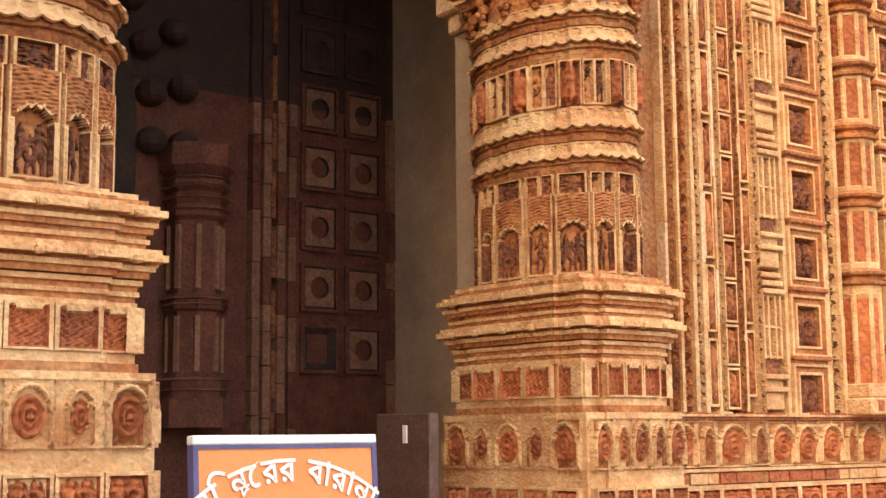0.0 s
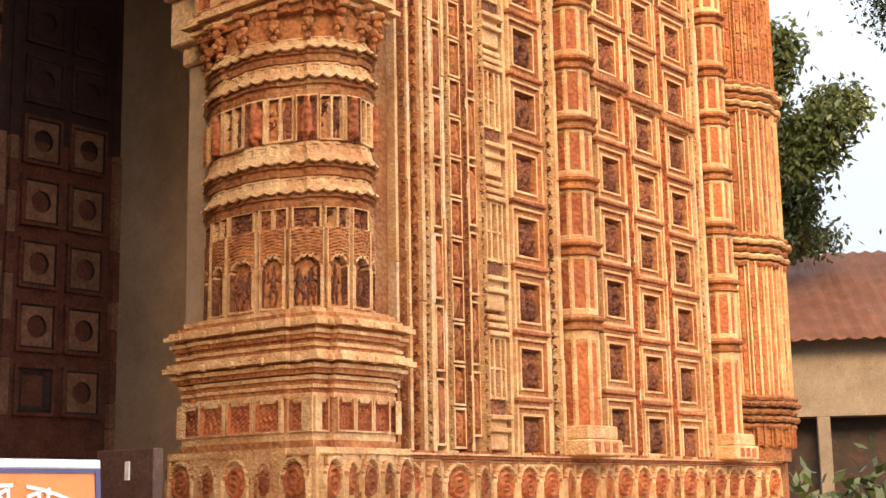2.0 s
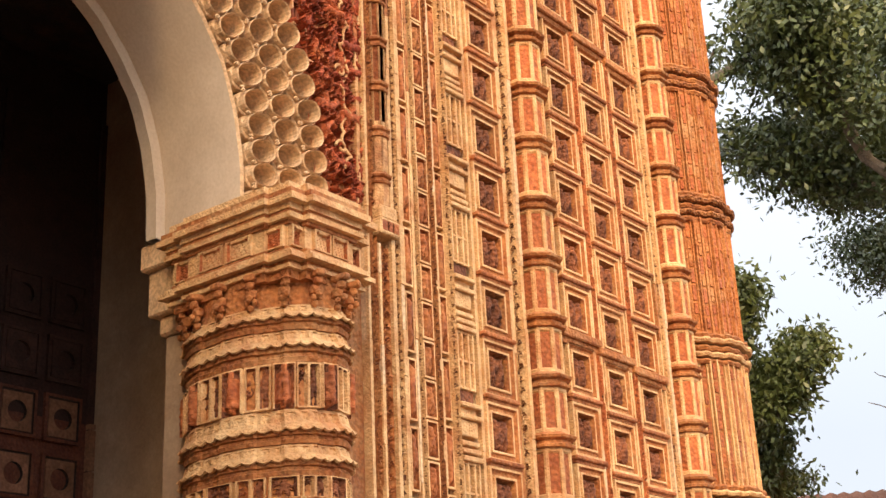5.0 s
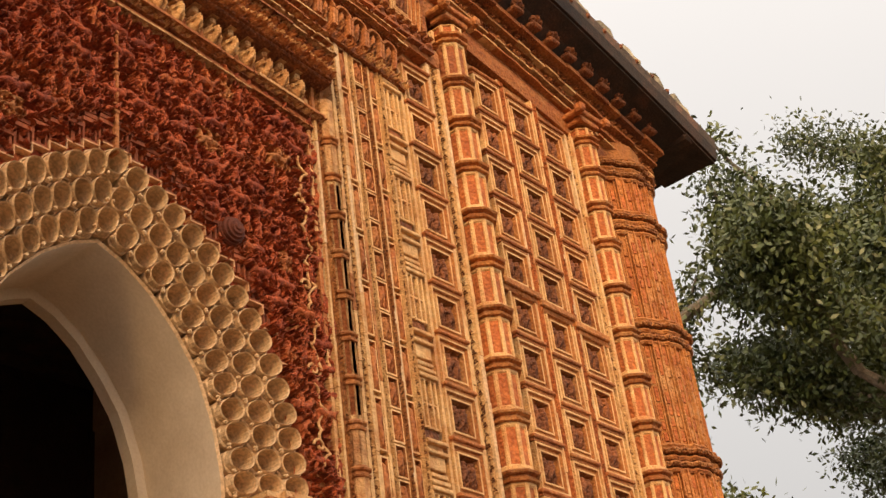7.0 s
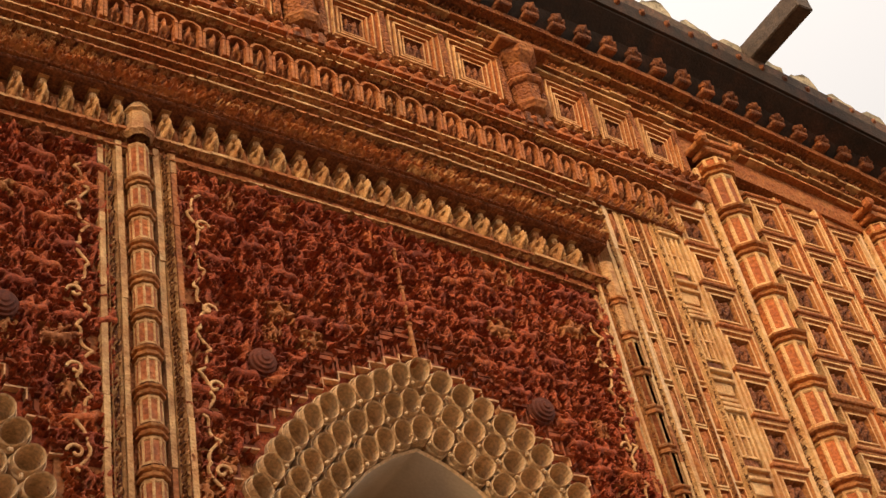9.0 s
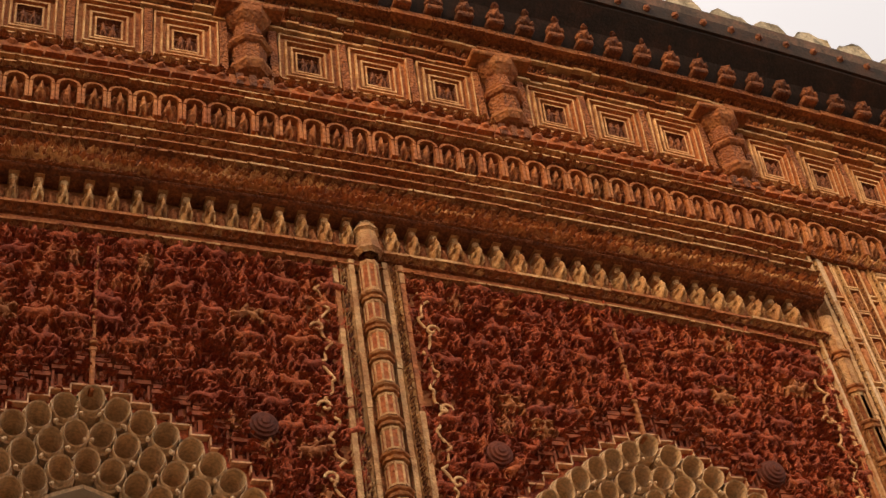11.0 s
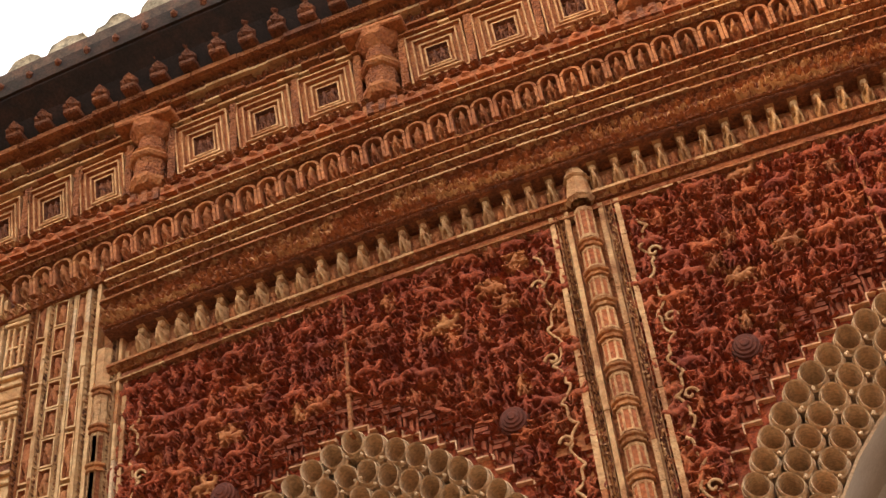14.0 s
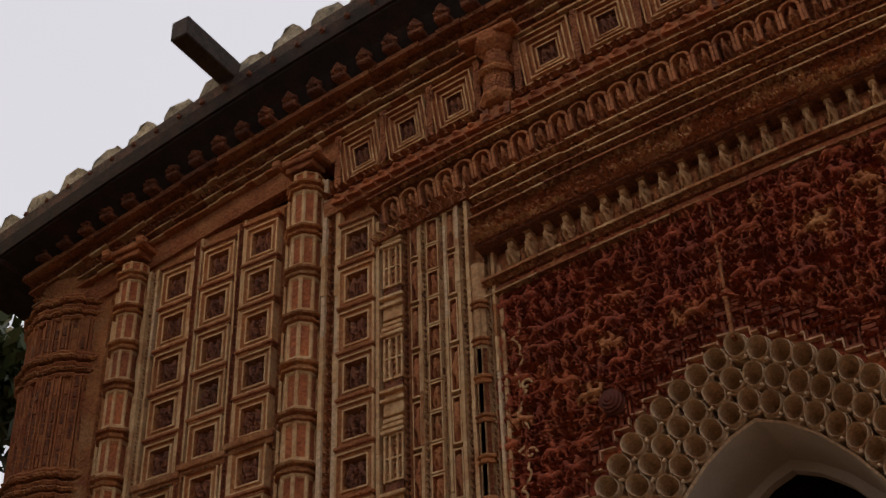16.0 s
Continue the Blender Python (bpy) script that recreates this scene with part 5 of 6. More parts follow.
def scallop_tile():
    bm = bmesh.new()
    b2 = [(0.045 * math.cos(math.pi * k / 8), 0.05 * math.sin(math.pi * k / 8)) for k in range(9)]
    fr = [bm.verts.new((x, -0.03, z)) for x, z in b2]
    bk = [bm.verts.new((x, 0.01, z)) for x, z in b2]
    bm.faces.new(fr)
    for i in range(9):
        bm.faces.new((fr[i], fr[(i + 1) % 9], bk[(i + 1) % 9], bk[i]))
    c = [(0.028 * math.cos(2 * math.pi * k / 8), 0.012 + 0.022 + 0.018 * math.sin(2 * math.pi * k / 8)) for k in range(8)]
    f1 = [bm.verts.new((x, -0.031, z)) for x, z in c]
    f2 = [bm.verts.new((x * 0.4, -0.048, 0.034 + (z - 0.034) * 0.4)) for x, z in c]
    for i in range(8):
        bm.faces.new((f1[i], f1[(i + 1) % 8], f2[(i + 1) % 8], f2[i]))
    bm.faces.new(f2)
    return finish("scallop_tile", bm, [REDPIECE])


SCAL = scallop_tile()
n = 92
for k in range(n):
    x = -4.55 + 9.1 * (k + 0.5) / n
    part("scallop_tile", SCAL, None, front, pose(x, -0.02, 6.975 + sag(x)))

BIGPANEL = []
for s in range(5):
    bm = bmesh.new()
    rect_steps(bm, [(0.175, 0.185, 0.05, 0), (0.175, 0.185, -0.03, 0), (0.165, 0.175, -0.03, 0), (0.162, 0.172, -0.008, 1), (0.138, 0.148, -0.008, 1), (0.135, 0.145, -0.026, 0), (0.126, 0.136, -0.026, 0), (0.122, 0.132, 0.0, 1), (0.104, 0.112, 0.0, 1), (0.101, 0.109, -0.016, 0), (0.090, 0.098, -0.016, 0), (0.086, 0.094, 0.006, 1), (0.076, 0.082, 0.006, 1), (0.074, 0.080, -0.008, 0), (0.064, 0.070, -0.008, 0), (0.060, 0.066, 0.028, 2), (0.056, 0.062, 0.03, 2)])
    lump_patch(bm, 0.058, 0.064, 0.028, 0.035, 11, 11, 120 + s, 2)
    BIGPANEL.append(finish("panel", bm, [CREAM_R, OCHRE_R, FIGURE]))
STUBS = (-3.45, -2.09, -0.70, 0.70, 2.09, 3.45)
EDGES = (-4.66,) + STUBS + (4.66,)
q = 0
for a, b in zip(EDGES, EDGES[1:]):
    gap = (b - a - 0.26) / 3
    for i in range(3):
        x = a + 0.13 + gap * (i + 0.5)
        q += 1
        lift = 0.0 if abs(x) < 3.6 else -0.02
        part("panel", BIGPANEL[(q * 2) % 5], None, front, pose(x, 0.01, 7.30 + sag(x) + lift, 0, math.degrees(math.atan(0.031 * x)), 0) @ Matrix.Diagonal((min(1.0, gap * 0.86 / 0.35), 1, 1.0, 1)))
    for i in range(4):
        x = a + 0.13 + gap * i
        bm = bmesh.new()
        box(bm, x - 0.022, x + 0.022, -0.02, 0.05, 7.105 + sag(x), 7.50 + sag(x), bevel=0.004)
        part("rope_band", bm, ROPE_R, front)


def stub_mesh():
    """A short hanging pilaster between the panels: corbel foot, two ringed drums and a hood."""
    bm = bmesh.new()
    lathe(bm, [(0.02, -0.02, 0), (0.10, 0.0, 0), (0.125, 0.03, 0), (0.125, 0.05, 0), (0.10, 0.065, 0), (0.098, 0.08, 1), (0.105, 0.19, 1), (0.125, 0.195, 0), (0.14, 0.21, 0), (0.135, 0.225, 0), (0.108, 0.24, 0), (0.122, 0.255, 0), (0.092, 0.27, 1), (0.085, 0.375, 1), (0.10, 0.385, 0), (0.14, 0.42, 0), (0.15, 0.46, 0), (0.10, 0.47, 0)], 8, turn=math.pi / 8)
    box(bm, -0.13, 0.13, -0.04, 0.06, -0.12, -0.02, 0, bevel=0.006)
    for x in (-0.075, 0.0, 0.075):
        box(bm, x - 0.02, x + 0.02, -0.06, -0.02, -0.11, -0.03, 2)
    box(bm, -0.2, 0.2, -0.14, 0.05, 0.455, 0.49, 0, bevel=0.008)
    return finish("hanging_pilaster", bm, [OCHRE_R, ROPE_R, FIGURE])


STUB = stub_mesh()
for x in STUBS:
    part("hanging_pilaster", STUB, None, front, pose(x, -0.0, 7.08 + sag(x)) @ Matrix.Diagonal((0.88, 0.95, 1, 1)))
bm = bmesh.new()
box(bm, -0.17, 0.17, -0.14, 0.05, 0.0, 0.035, bevel=0.008)
box(bm, -0.12, 0.12, -0.11, 0.05, -0.04, 0.0, bevel=0.008)
box(bm, -0.2, -0.13, -0.18, -0.1, -0.01, 0.05, bevel=0.015)
box(bm, 0.13, 0.2, -0.18, -0.1, -0.01, 0.05, bevel=0.015)
CAPB = finish("pilaster_cap", bm, [OCHRE_R])
for sx in (-1, 1):
    for x, z in ((4.751, 7.02), (6.079, 6.90)):
        part("pilaster_cap", CAPB, None, front, pose(sx * x, -0.01, z) @ Matrix.Diagonal((0.85, 0.8, 1, 1)))

# ---- ringed strips between the arches, with pale scrolls ----
def scroll(x, sx, z0, z1):
    cu = bpy.data.curves.new("scroll", "CURVE")
    cu.dimensions = "3D"
    cu.bevel_depth = 0.007
    cu.bevel_resolution = 1
    sp = cu.splines.new("POLY")
    pts = []
    n = int((z1 - z0) / 0.012)
    for i in range(n + 1):
        z = z0 + (z1 - z0) * i / n
        a = z * 31
        pts.append((x + sx * (0.022 * math.sin(a) + 0.010 * math.sin(2.3 * a + 1)), 0.035 + 0.006 * math.cos(a * 2), z + 0.012 * math.sin(2 * a)))
    sp.points.add(len(pts) - 1)
    for p, c in zip(sp.points, pts):
        p.co = (*c, 1)
    z = z0 + 0.08
    while z < z1 - 0.1:
        s2 = cu.splines.new("POLY")
        s2.points.add(12)
        for i, p in enumerate(s2.points):
            a = i * 0.5
            r = 0.034 * (1 - i / 15)
            p.co = (x + sx * (0.03 + r * math.cos(a)), 0.03, z + r * math.sin(a), 1)
        z += 0.34 + 0.12 * random.random()
    ob = new("scroll_tmp", cu)
    deps = bpy.context.evaluated_depsgraph_get()
    me = bpy.data.meshes.new_from_object(ob.evaluated_get(deps))
    bpy.data.objects.remove(ob)
    me.materials.clear()
    me.materials.append(CREAM_R)
    part("scroll", me, None, front, label="pale wavy plaster scroll")


for cx in (-1.2, 1.2):
    bm = bmesh.new()
    box(bm, cx - 0.165, cx + 0.165, 0.06, 0.12, SPRING, 5.92)
    part("strip_ground", bm, OCHRE_R, front)
    for dx, d, mat in ((-0.155, 0.04, CREAM_R), (-0.115, 0.02, ROPE_R), (-0.08, 0.05, CREAM_R), (0.08, 0.05, CREAM_R), (0.115, 0.03, ROPE_R), (0.155, 0.045, CREAM_R)):
        w = 0.012 if mat is CREAM_R else 0.018
        fillet(cx + dx - w, cx + dx + w, d, SPRING, 5.93, mat, front)
    ringed_pilaster(cx, 0.02, 0.047, [5.86 - 0.172 * k for k in range(1, 13)], SPRING, 5.93, front, 0.075)
    bm = bmesh.new()
    lathe(bm, [(0.05, 0.0), (0.07, 0.02), (0.06, 0.06), (0.05, 0.14), (0.065, 0.15), (0.04, 0.2), (0.0, 0.26)], 8)
    part("strip_finial", bm, CREAM_R, front, pose(cx, 0.0, 5.93))
    for sx in (-1, 1):
        scroll(cx + sx * 0.235, sx, 4.3, 5.78)
    for sx in (-1, 1):
        bm = bmesh.new()
        box(bm, min(cx + sx * 0.165, cx + sx * 0.33), max(cx + sx * 0.165, cx + sx * 0.33), 0.066, 0.1, SPRING, 5.92)
        part("strip_margin", bm, OCHRE_R, front)
for sx in (-1, 1):
    scroll(sx * 3.46, -sx, 3.95, 5.5)
    fillet(sx * 3.53, sx * 3.55, 0.03, SPRING, 5.9, CREAM_R, front)

# ---- eave: soffit, brackets, edge slab and roof tiles ----
EDGE = material('weathered_edge', (0.05, 0.034, 0.026), (0.13, 0.085, 0.06), 10, stain=(0.24, 0.09, 0.05), stain_scale=5, vary=0.1)
eave = thing("eave", "near-black curved eave with a thick weathered edge", "eave", kind="structure")
XE = grid(-7.33, 7.33, 90)


def lift(x):
    return eave_top(x)


def soffit_profile():
    bm = bmesh.new()
    rings = []
    for x in XE:
        j, t = eave_joint(min(6.95, max(-6.95, x))), eave_top(x)
        rings.append([bm.verts.new(c) for c in ((x, 0.25, j - 0.02), (x, -0.11, j + 0.0), (x, -0.20, j * 0.45 + (t - 0.20) * 0.55), (x, -0.325, t - 0.205), (x, -0.335, t - 0.05), (x, 0.25, t - 0.05))])
    for a, b in zip(rings, rings[1:]):
        for k in range(6):
            bm.faces.new((a[k], a[(k + 1) % 6], b[(k + 1) % 6], b[k]))
    bm.faces.new(rings[0])
    bm.faces.new(list(reversed(rings[-1])))
    return bm


# the underside's shade is put into its near-black colour
part("soffit", soffit_profile(), NEARBLACK, eave)
for (y0, y1, d0, d1, mat) in ((-0.345, -0.36, 0.19, 0.10, NEARBLACK), (-0.36, -0.37, 0.10, 0.03, EDGE), (-0.35, -0.34, 0.03, -0.01, NEARBLACK)):
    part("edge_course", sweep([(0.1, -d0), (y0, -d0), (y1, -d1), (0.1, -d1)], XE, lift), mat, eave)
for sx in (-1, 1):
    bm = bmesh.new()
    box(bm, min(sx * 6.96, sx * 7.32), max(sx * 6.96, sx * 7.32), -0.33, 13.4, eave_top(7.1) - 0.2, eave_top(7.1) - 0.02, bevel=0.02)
    part("side_eave", bm, NEARBLACK, eave)


def bracket():
    """A carved bracket: a squatting figure with a raised arm that carries the eave."""
    bm = bmesh.new()
    box(bm, -0.045, 0.045, -0.05, 0.04, 0.0, 0.03, bevel=0.006)
    for (x, y, z, r) in ((0, -0.03, 0.06, 0.042), (0.0, -0.045, 0.115, 0.032), (-0.03, -0.04, 0.045, 0.022), (0.03, -0.04, 0.045, 0.022), (0.0, -0.08, 0.165, 0.024), (0.0, -0.115, 0.2, 0.03), (0.0, -0.15, 0.205, 0.022)):
        q = bmesh.ops.create_icosphere(bm, subdivisions=1, radius=r)
        bmesh.ops.translate(bm, verts=q["verts"], vec=(x, y, z))
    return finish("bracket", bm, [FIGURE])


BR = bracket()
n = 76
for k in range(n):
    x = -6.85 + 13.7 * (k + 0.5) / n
    part("bracket", BR, None, eave, pose(x, -0.12, eave_joint(x) - 0.005) @ Matrix.Diagonal((1.1, 1.55, 1.2, 1)), "dark carved figure bracket" if k == 0 else "")


def roof_lump(seed):
    bm = bmesh.new()
    n, L = 8, 5
    vs = []
    for j in range(L + 1):
        y = -0.33 + 0.9 * j / L
        vs.append([bm.verts.new((0.15 * math.cos(math.pi * k / n) * (1 + 0.07 * noise.noise(Vector((k, j, seed)))), y + 0.03 * noise.noise(Vector((k * 0.7, seed, 2))), 0.19 * math.sin(math.pi * k / n) * (1 + 0.15 * noise.noise(Vector((k * 0.5, j, seed + 9)))) + 0.10 * j / L - 0.02)) for k in range(n + 1)])
    for a, b in zip(vs, vs[1:]):
        for k in range(n):
            f = bm.faces.new((a[k], a[k + 1], b[k + 1], b[k]))
            f.smooth = True
    bm.faces.new(vs[0])
    bm.faces.new(list(reversed(vs[-1])))
    return finish("roof_rib", bm, [LICHEN])


LUMPS = [roof_lump(s * 3.7) for s in range(4)]
n = 50
for k in range(n):
    x = -7.1 + 14.2 * (k + 0.5) / n
    part("roof_rib", LUMPS[k % 4], None, eave, pose(x, 0.0, eave_top(x) - 0.035, 0, math.degrees(math.atan(0.037 * x)), 0) @ Matrix.Diagonal((0.95, 1, random.uniform(0.85, 1.1), 1)))
for sx in (-1, 1):
    bm = bmesh.new()
    box(bm, -0.065, 0.065, -0.44, 1.2, -0.075, 0.075, bevel=0.008)
    ob = part("beam", bm, WOOD, None, pose(sx * 5.13, -0.38, 7.735, 0, 0, 0))
    tagged(ob, "dark old timber beam that juts over the eave", "beam", "beams over the eave")

# ---- columns under the arches ----
def stepped_square(bm, h, z0, z1, mi=0, offs=0.03):
    """A square block with stepped corners (a projected middle on every face)."""
    a, b, c = h, h - offs, h * 0.62
    pts = [(c, -a), (c, -b), (b, -b), (b, -c), (a, -c), (a, c), (b, c), (b, b), (c, b), (c, a), (-c, a), (-c, b), (-b, b), (-b, c), (-a, c), (-a, -c), (-b, -c), (-b, -b), (-c, -b), (-c, -a)]
    lo, hi = [bm.verts.new((x, y, z0)) for x, y in pts], [bm.verts.new((x, y, z1)) for x, y in pts]
    for i in range(len(pts)):
        f = bm.faces.new((lo[i], lo[(i + 1) % 20], hi[(i + 1) % 20], hi[i]))
        f.material_index = mi
    for ring in (lo, hi):
        f = bm.faces.new(ring)
        f.material_index = mi


def plan_step(k, sides):
    """How far the shaft's plan stands out at step k of its round: eight broad slabs, eight narrow."""
    a = (k / sides * 16) % 2
    return 0.010 if a < 1.15 else -0.004


def turned(bm, prof, mi, sides=160):
    """A ring of stepped plan: profile of (radius, height, scallop, notch)."""
    rings = []
    for rr, z, amp, notch in prof:
        ring = []
        for k in range(sides):
            r = rr + plan_step(k, sides) + (notch if k % 4 < 2 else 0.0)
            tooth = amp * abs(math.sin(math.pi * k / 4))
            ring.append(bm.verts.new((r * math.cos(2 * math.pi * k / sides), r * math.sin(2 * math.pi * k / sides), z - tooth)))
        rings.append(ring)
    for a, b in zip(rings, rings[1:]):
        for k in range(sides):
            f = bm.faces.new((a[k], a[(k + 1) % sides], b[(k + 1) % sides], b[k]))
            f.material_index = mi


def lip(bm, r, z0, z1, mi):
    """A carved fascia that flares down to a scalloped lip."""
    h = z1 - z0
    turned(bm, [(r - 0.03, z1 + 0.004, 0, 0), (r + 0.004, z1, 0, 0), (r + 0.010, z1 - 0.16 * h, 0, 0), (r + 0.004, z1 - 0.2 * h, 0, 0.007), (r + 0.012, z1 - 0.58 * h, 0, 0.007), (r + 0.020, z1 - 0.62 * h, 0, 0), (r + 0.034, z0 + 0.18 * h, 0, 0), (r + 0.046, z0 + 0.004, 0.011, 0), (r + 0.038, z0, 0.011, 0), (r + 0.004, z0 + 0.016, 0, 0), (r - 0.03, z0 + 0.018, 0, 0)], mi)


def slab(bm, r, z0, z1, mi):
    """A plain moulding of two recessed fillets under a lip."""
    h = z1 - z0
    turned(bm, [(r - 0.03, z1, 0, 0), (r + 0.022, z1, 0, 0), (r + 0.024, z1 - 0.35 * h, 0, 0), (r + 0.010, z1 - 0.42 * h, 0, 0), (r + 0.010, z1 - 0.62 * h, 0, 0.004), (r + 0.018, z1 - 0.68 * h, 0, 0), (r + 0.014, z0, 0, 0), (r - 0.03, z0, 0, 0)], mi)


def strip_panel(cols, seed):
    """A framed drum panel with one or two sunk carved strips."""
    U, V, UM, VM, X, Z = face(0.052, 0.078, 14 if cols == 1 else 22, 24)
    rng = np.random.RandomState(seed)
    def field(P, Q):
        w = (P + 1) / 2 * cols
        k = w - np.floor(np.clip(w, 0, cols - 1e-6))
        return np.minimum(k, 1 - k) / cols, 1 - np.abs(Q)
    a, b = field(U, V)
    sunk = (a > 0.075) & (b > 0.10)
    hgt = np.where(sunk, 0.08 + 0.62 * np.maximum(leaves(U, V * 1.5, rng, 9), 0.9 * standing((U - (0.5 if cols == 2 else 0)) * 0.7, V, rng)), 1.0)
    am, bm_ = field(UM, VM)
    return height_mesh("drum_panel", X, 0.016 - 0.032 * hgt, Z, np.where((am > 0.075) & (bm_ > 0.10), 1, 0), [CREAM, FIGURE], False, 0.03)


def bell_panel():
    """A hanging bell in high relief, framed."""
    U, V, UM, VM, X, Z = face(0.046, 0.086, 16, 30)
    half = np.where(V > 0.62, 0.30, np.where(V > -0.62, 0.52 - 0.14 * V + 0.10 * (np.abs(V + 0.55) < 0.08), np.where(V > -0.72, 0.72, 0.2)))
    body = np.sqrt(np.clip(1 - (U / half) ** 2, 0, 1))
    grooves = 0.10 * ((np.abs(V - 0.1) < 0.05) | (np.abs(V + 0.25) < 0.05) | (np.abs(V - 0.45) < 0.05))
    hgt = np.where((np.abs(U) > 0.84) | (V > 0.9), 0.7, body * (1.15 + grooves) * (V > -0.92))
    halfm = np.where(VM > 0.62, 0.30, np.where(VM > -0.72, 0.74 - 0.14 * VM, 0.2))
    M = np.where((np.abs(UM) > 0.84) | (VM > 0.9), 0, np.where(np.abs(UM) < halfm, 1, 2))
    return height_mesh("bell", X, 0.014 - 0.036 * hgt, Z, M, [CREAM, REDPIECE, FIGURE], True, 0.03)


COLUMN_PANEL = [strip_panel(2, 200), strip_panel(2, 201), strip_panel(1, 202)]
BELL = bell_panel()


def niche_mesh(seed, w):
    """A cusped niche with figures under a scaly hood, framed by thin pale posts."""
    h = 0.142
    U, V, UM, VM, X, Z = face(w, h, 26, 52)
    rng = np.random.RandomState(seed)
    def zones(P, Q):
        top = 0.02 + 0.30 * np.sqrt(np.clip(1 - (P / 0.74) ** 2, 0, 1)) - 0.05 * np.abs(np.sin(P * 9.5))
        inside = (np.abs(P) < 0.74) & (Q < top) & (Q > -0.90)
        ring = (np.abs(P) < 0.90) & (Q < top + 0.09) & (Q > -0.97) & ~inside
        post = np.abs(P) > 0.90
        return inside, ring, post
    inside, ring, post = zones(U, V)
    fig = standing(U * w / 0.05, (V + 0.36) / 0.50, rng)
    if w > 0.055:
        fig = np.maximum(standing((U + 0.38) * 1.0, (V + 0.40) / 0.46, rng), standing((U - 0.38) * 1.0, (V + 0.40) / 0.46, rng))
    fig = np.maximum(fig, 0.6 * leaves(U, (V + 0.36) / 0.5, rng, 7))
    scales = 0.55 + 0.25 * np.abs(np.sin(V * 36 + 3 * np.abs(U))) + 0.2 * np.cos(U * 2.2) * (V < 0.9)
    hgt = np.where(inside, -0.9 + 1.15 * fig, np.where(ring, 0.85, np.where(post, 0.75, scales)))
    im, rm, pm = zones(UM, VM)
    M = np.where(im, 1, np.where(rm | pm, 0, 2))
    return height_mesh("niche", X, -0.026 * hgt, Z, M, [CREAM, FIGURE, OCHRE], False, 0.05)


NICHE_W = [niche_mesh(300, 0.066), niche_mesh(301, 0.050), niche_mesh(302, 0.050)]


def foot_panel():
    """A sunk red field of fine scales in a pale frame with a shouldered head."""
    U, V, UM, VM, X, Z = face(0.062, 0.058, 22, 20)
    sunk = lambda P, Q: (np.abs(P) < 0.80) & (Q > -0.86) & (Q < np.where(np.abs(P) > 0.55, 0.82, 0.62))
    hgt = np.where(sunk(U, V), 0.25 + 0.25 * np.sin(U * 16 + 2 * np.sin(V * 9)) * np.sin(V * 14), 1.0)
    return height_mesh("foot_panel", X, 0.008 - 0.022 * hgt, Z, np.where(sunk(UM, VM), 1, 0), [CREAM, REDPIECE], False, 0.03)


FOOT_PANEL = foot_panel()
bm = bmesh.new()
box(bm, -0.014, 0.014, -0.014, 0.02, -0.012, 0.012, bevel=0.006)
NUB = finish("nub", bm, [CREAM])
bm = bmesh.new()
for (x, y, z, r) in ((0, 0.0, 0.0, 0.028), (0, -0.02, 0.03, 0.022), (0, -0.03, -0.02, 0.016), (0, 0.0, -0.05, 0.016), (0.014, -0.01, -0.03, 0.014), (-0.014, -0.01, -0.03, 0.014)):
    q = bmesh.ops.create_icosphere(bm, subdivisions=1, radius=r)
    bmesh.ops.translate(bm, verts=q["verts"], vec=(x, y, z))
box(bm, -0.022, 0.022, -0.05, 0.02, 0.045, 0.07, bevel=0.006)
CAP_FIG = finish("capital_figure", bm, [OCHRE])


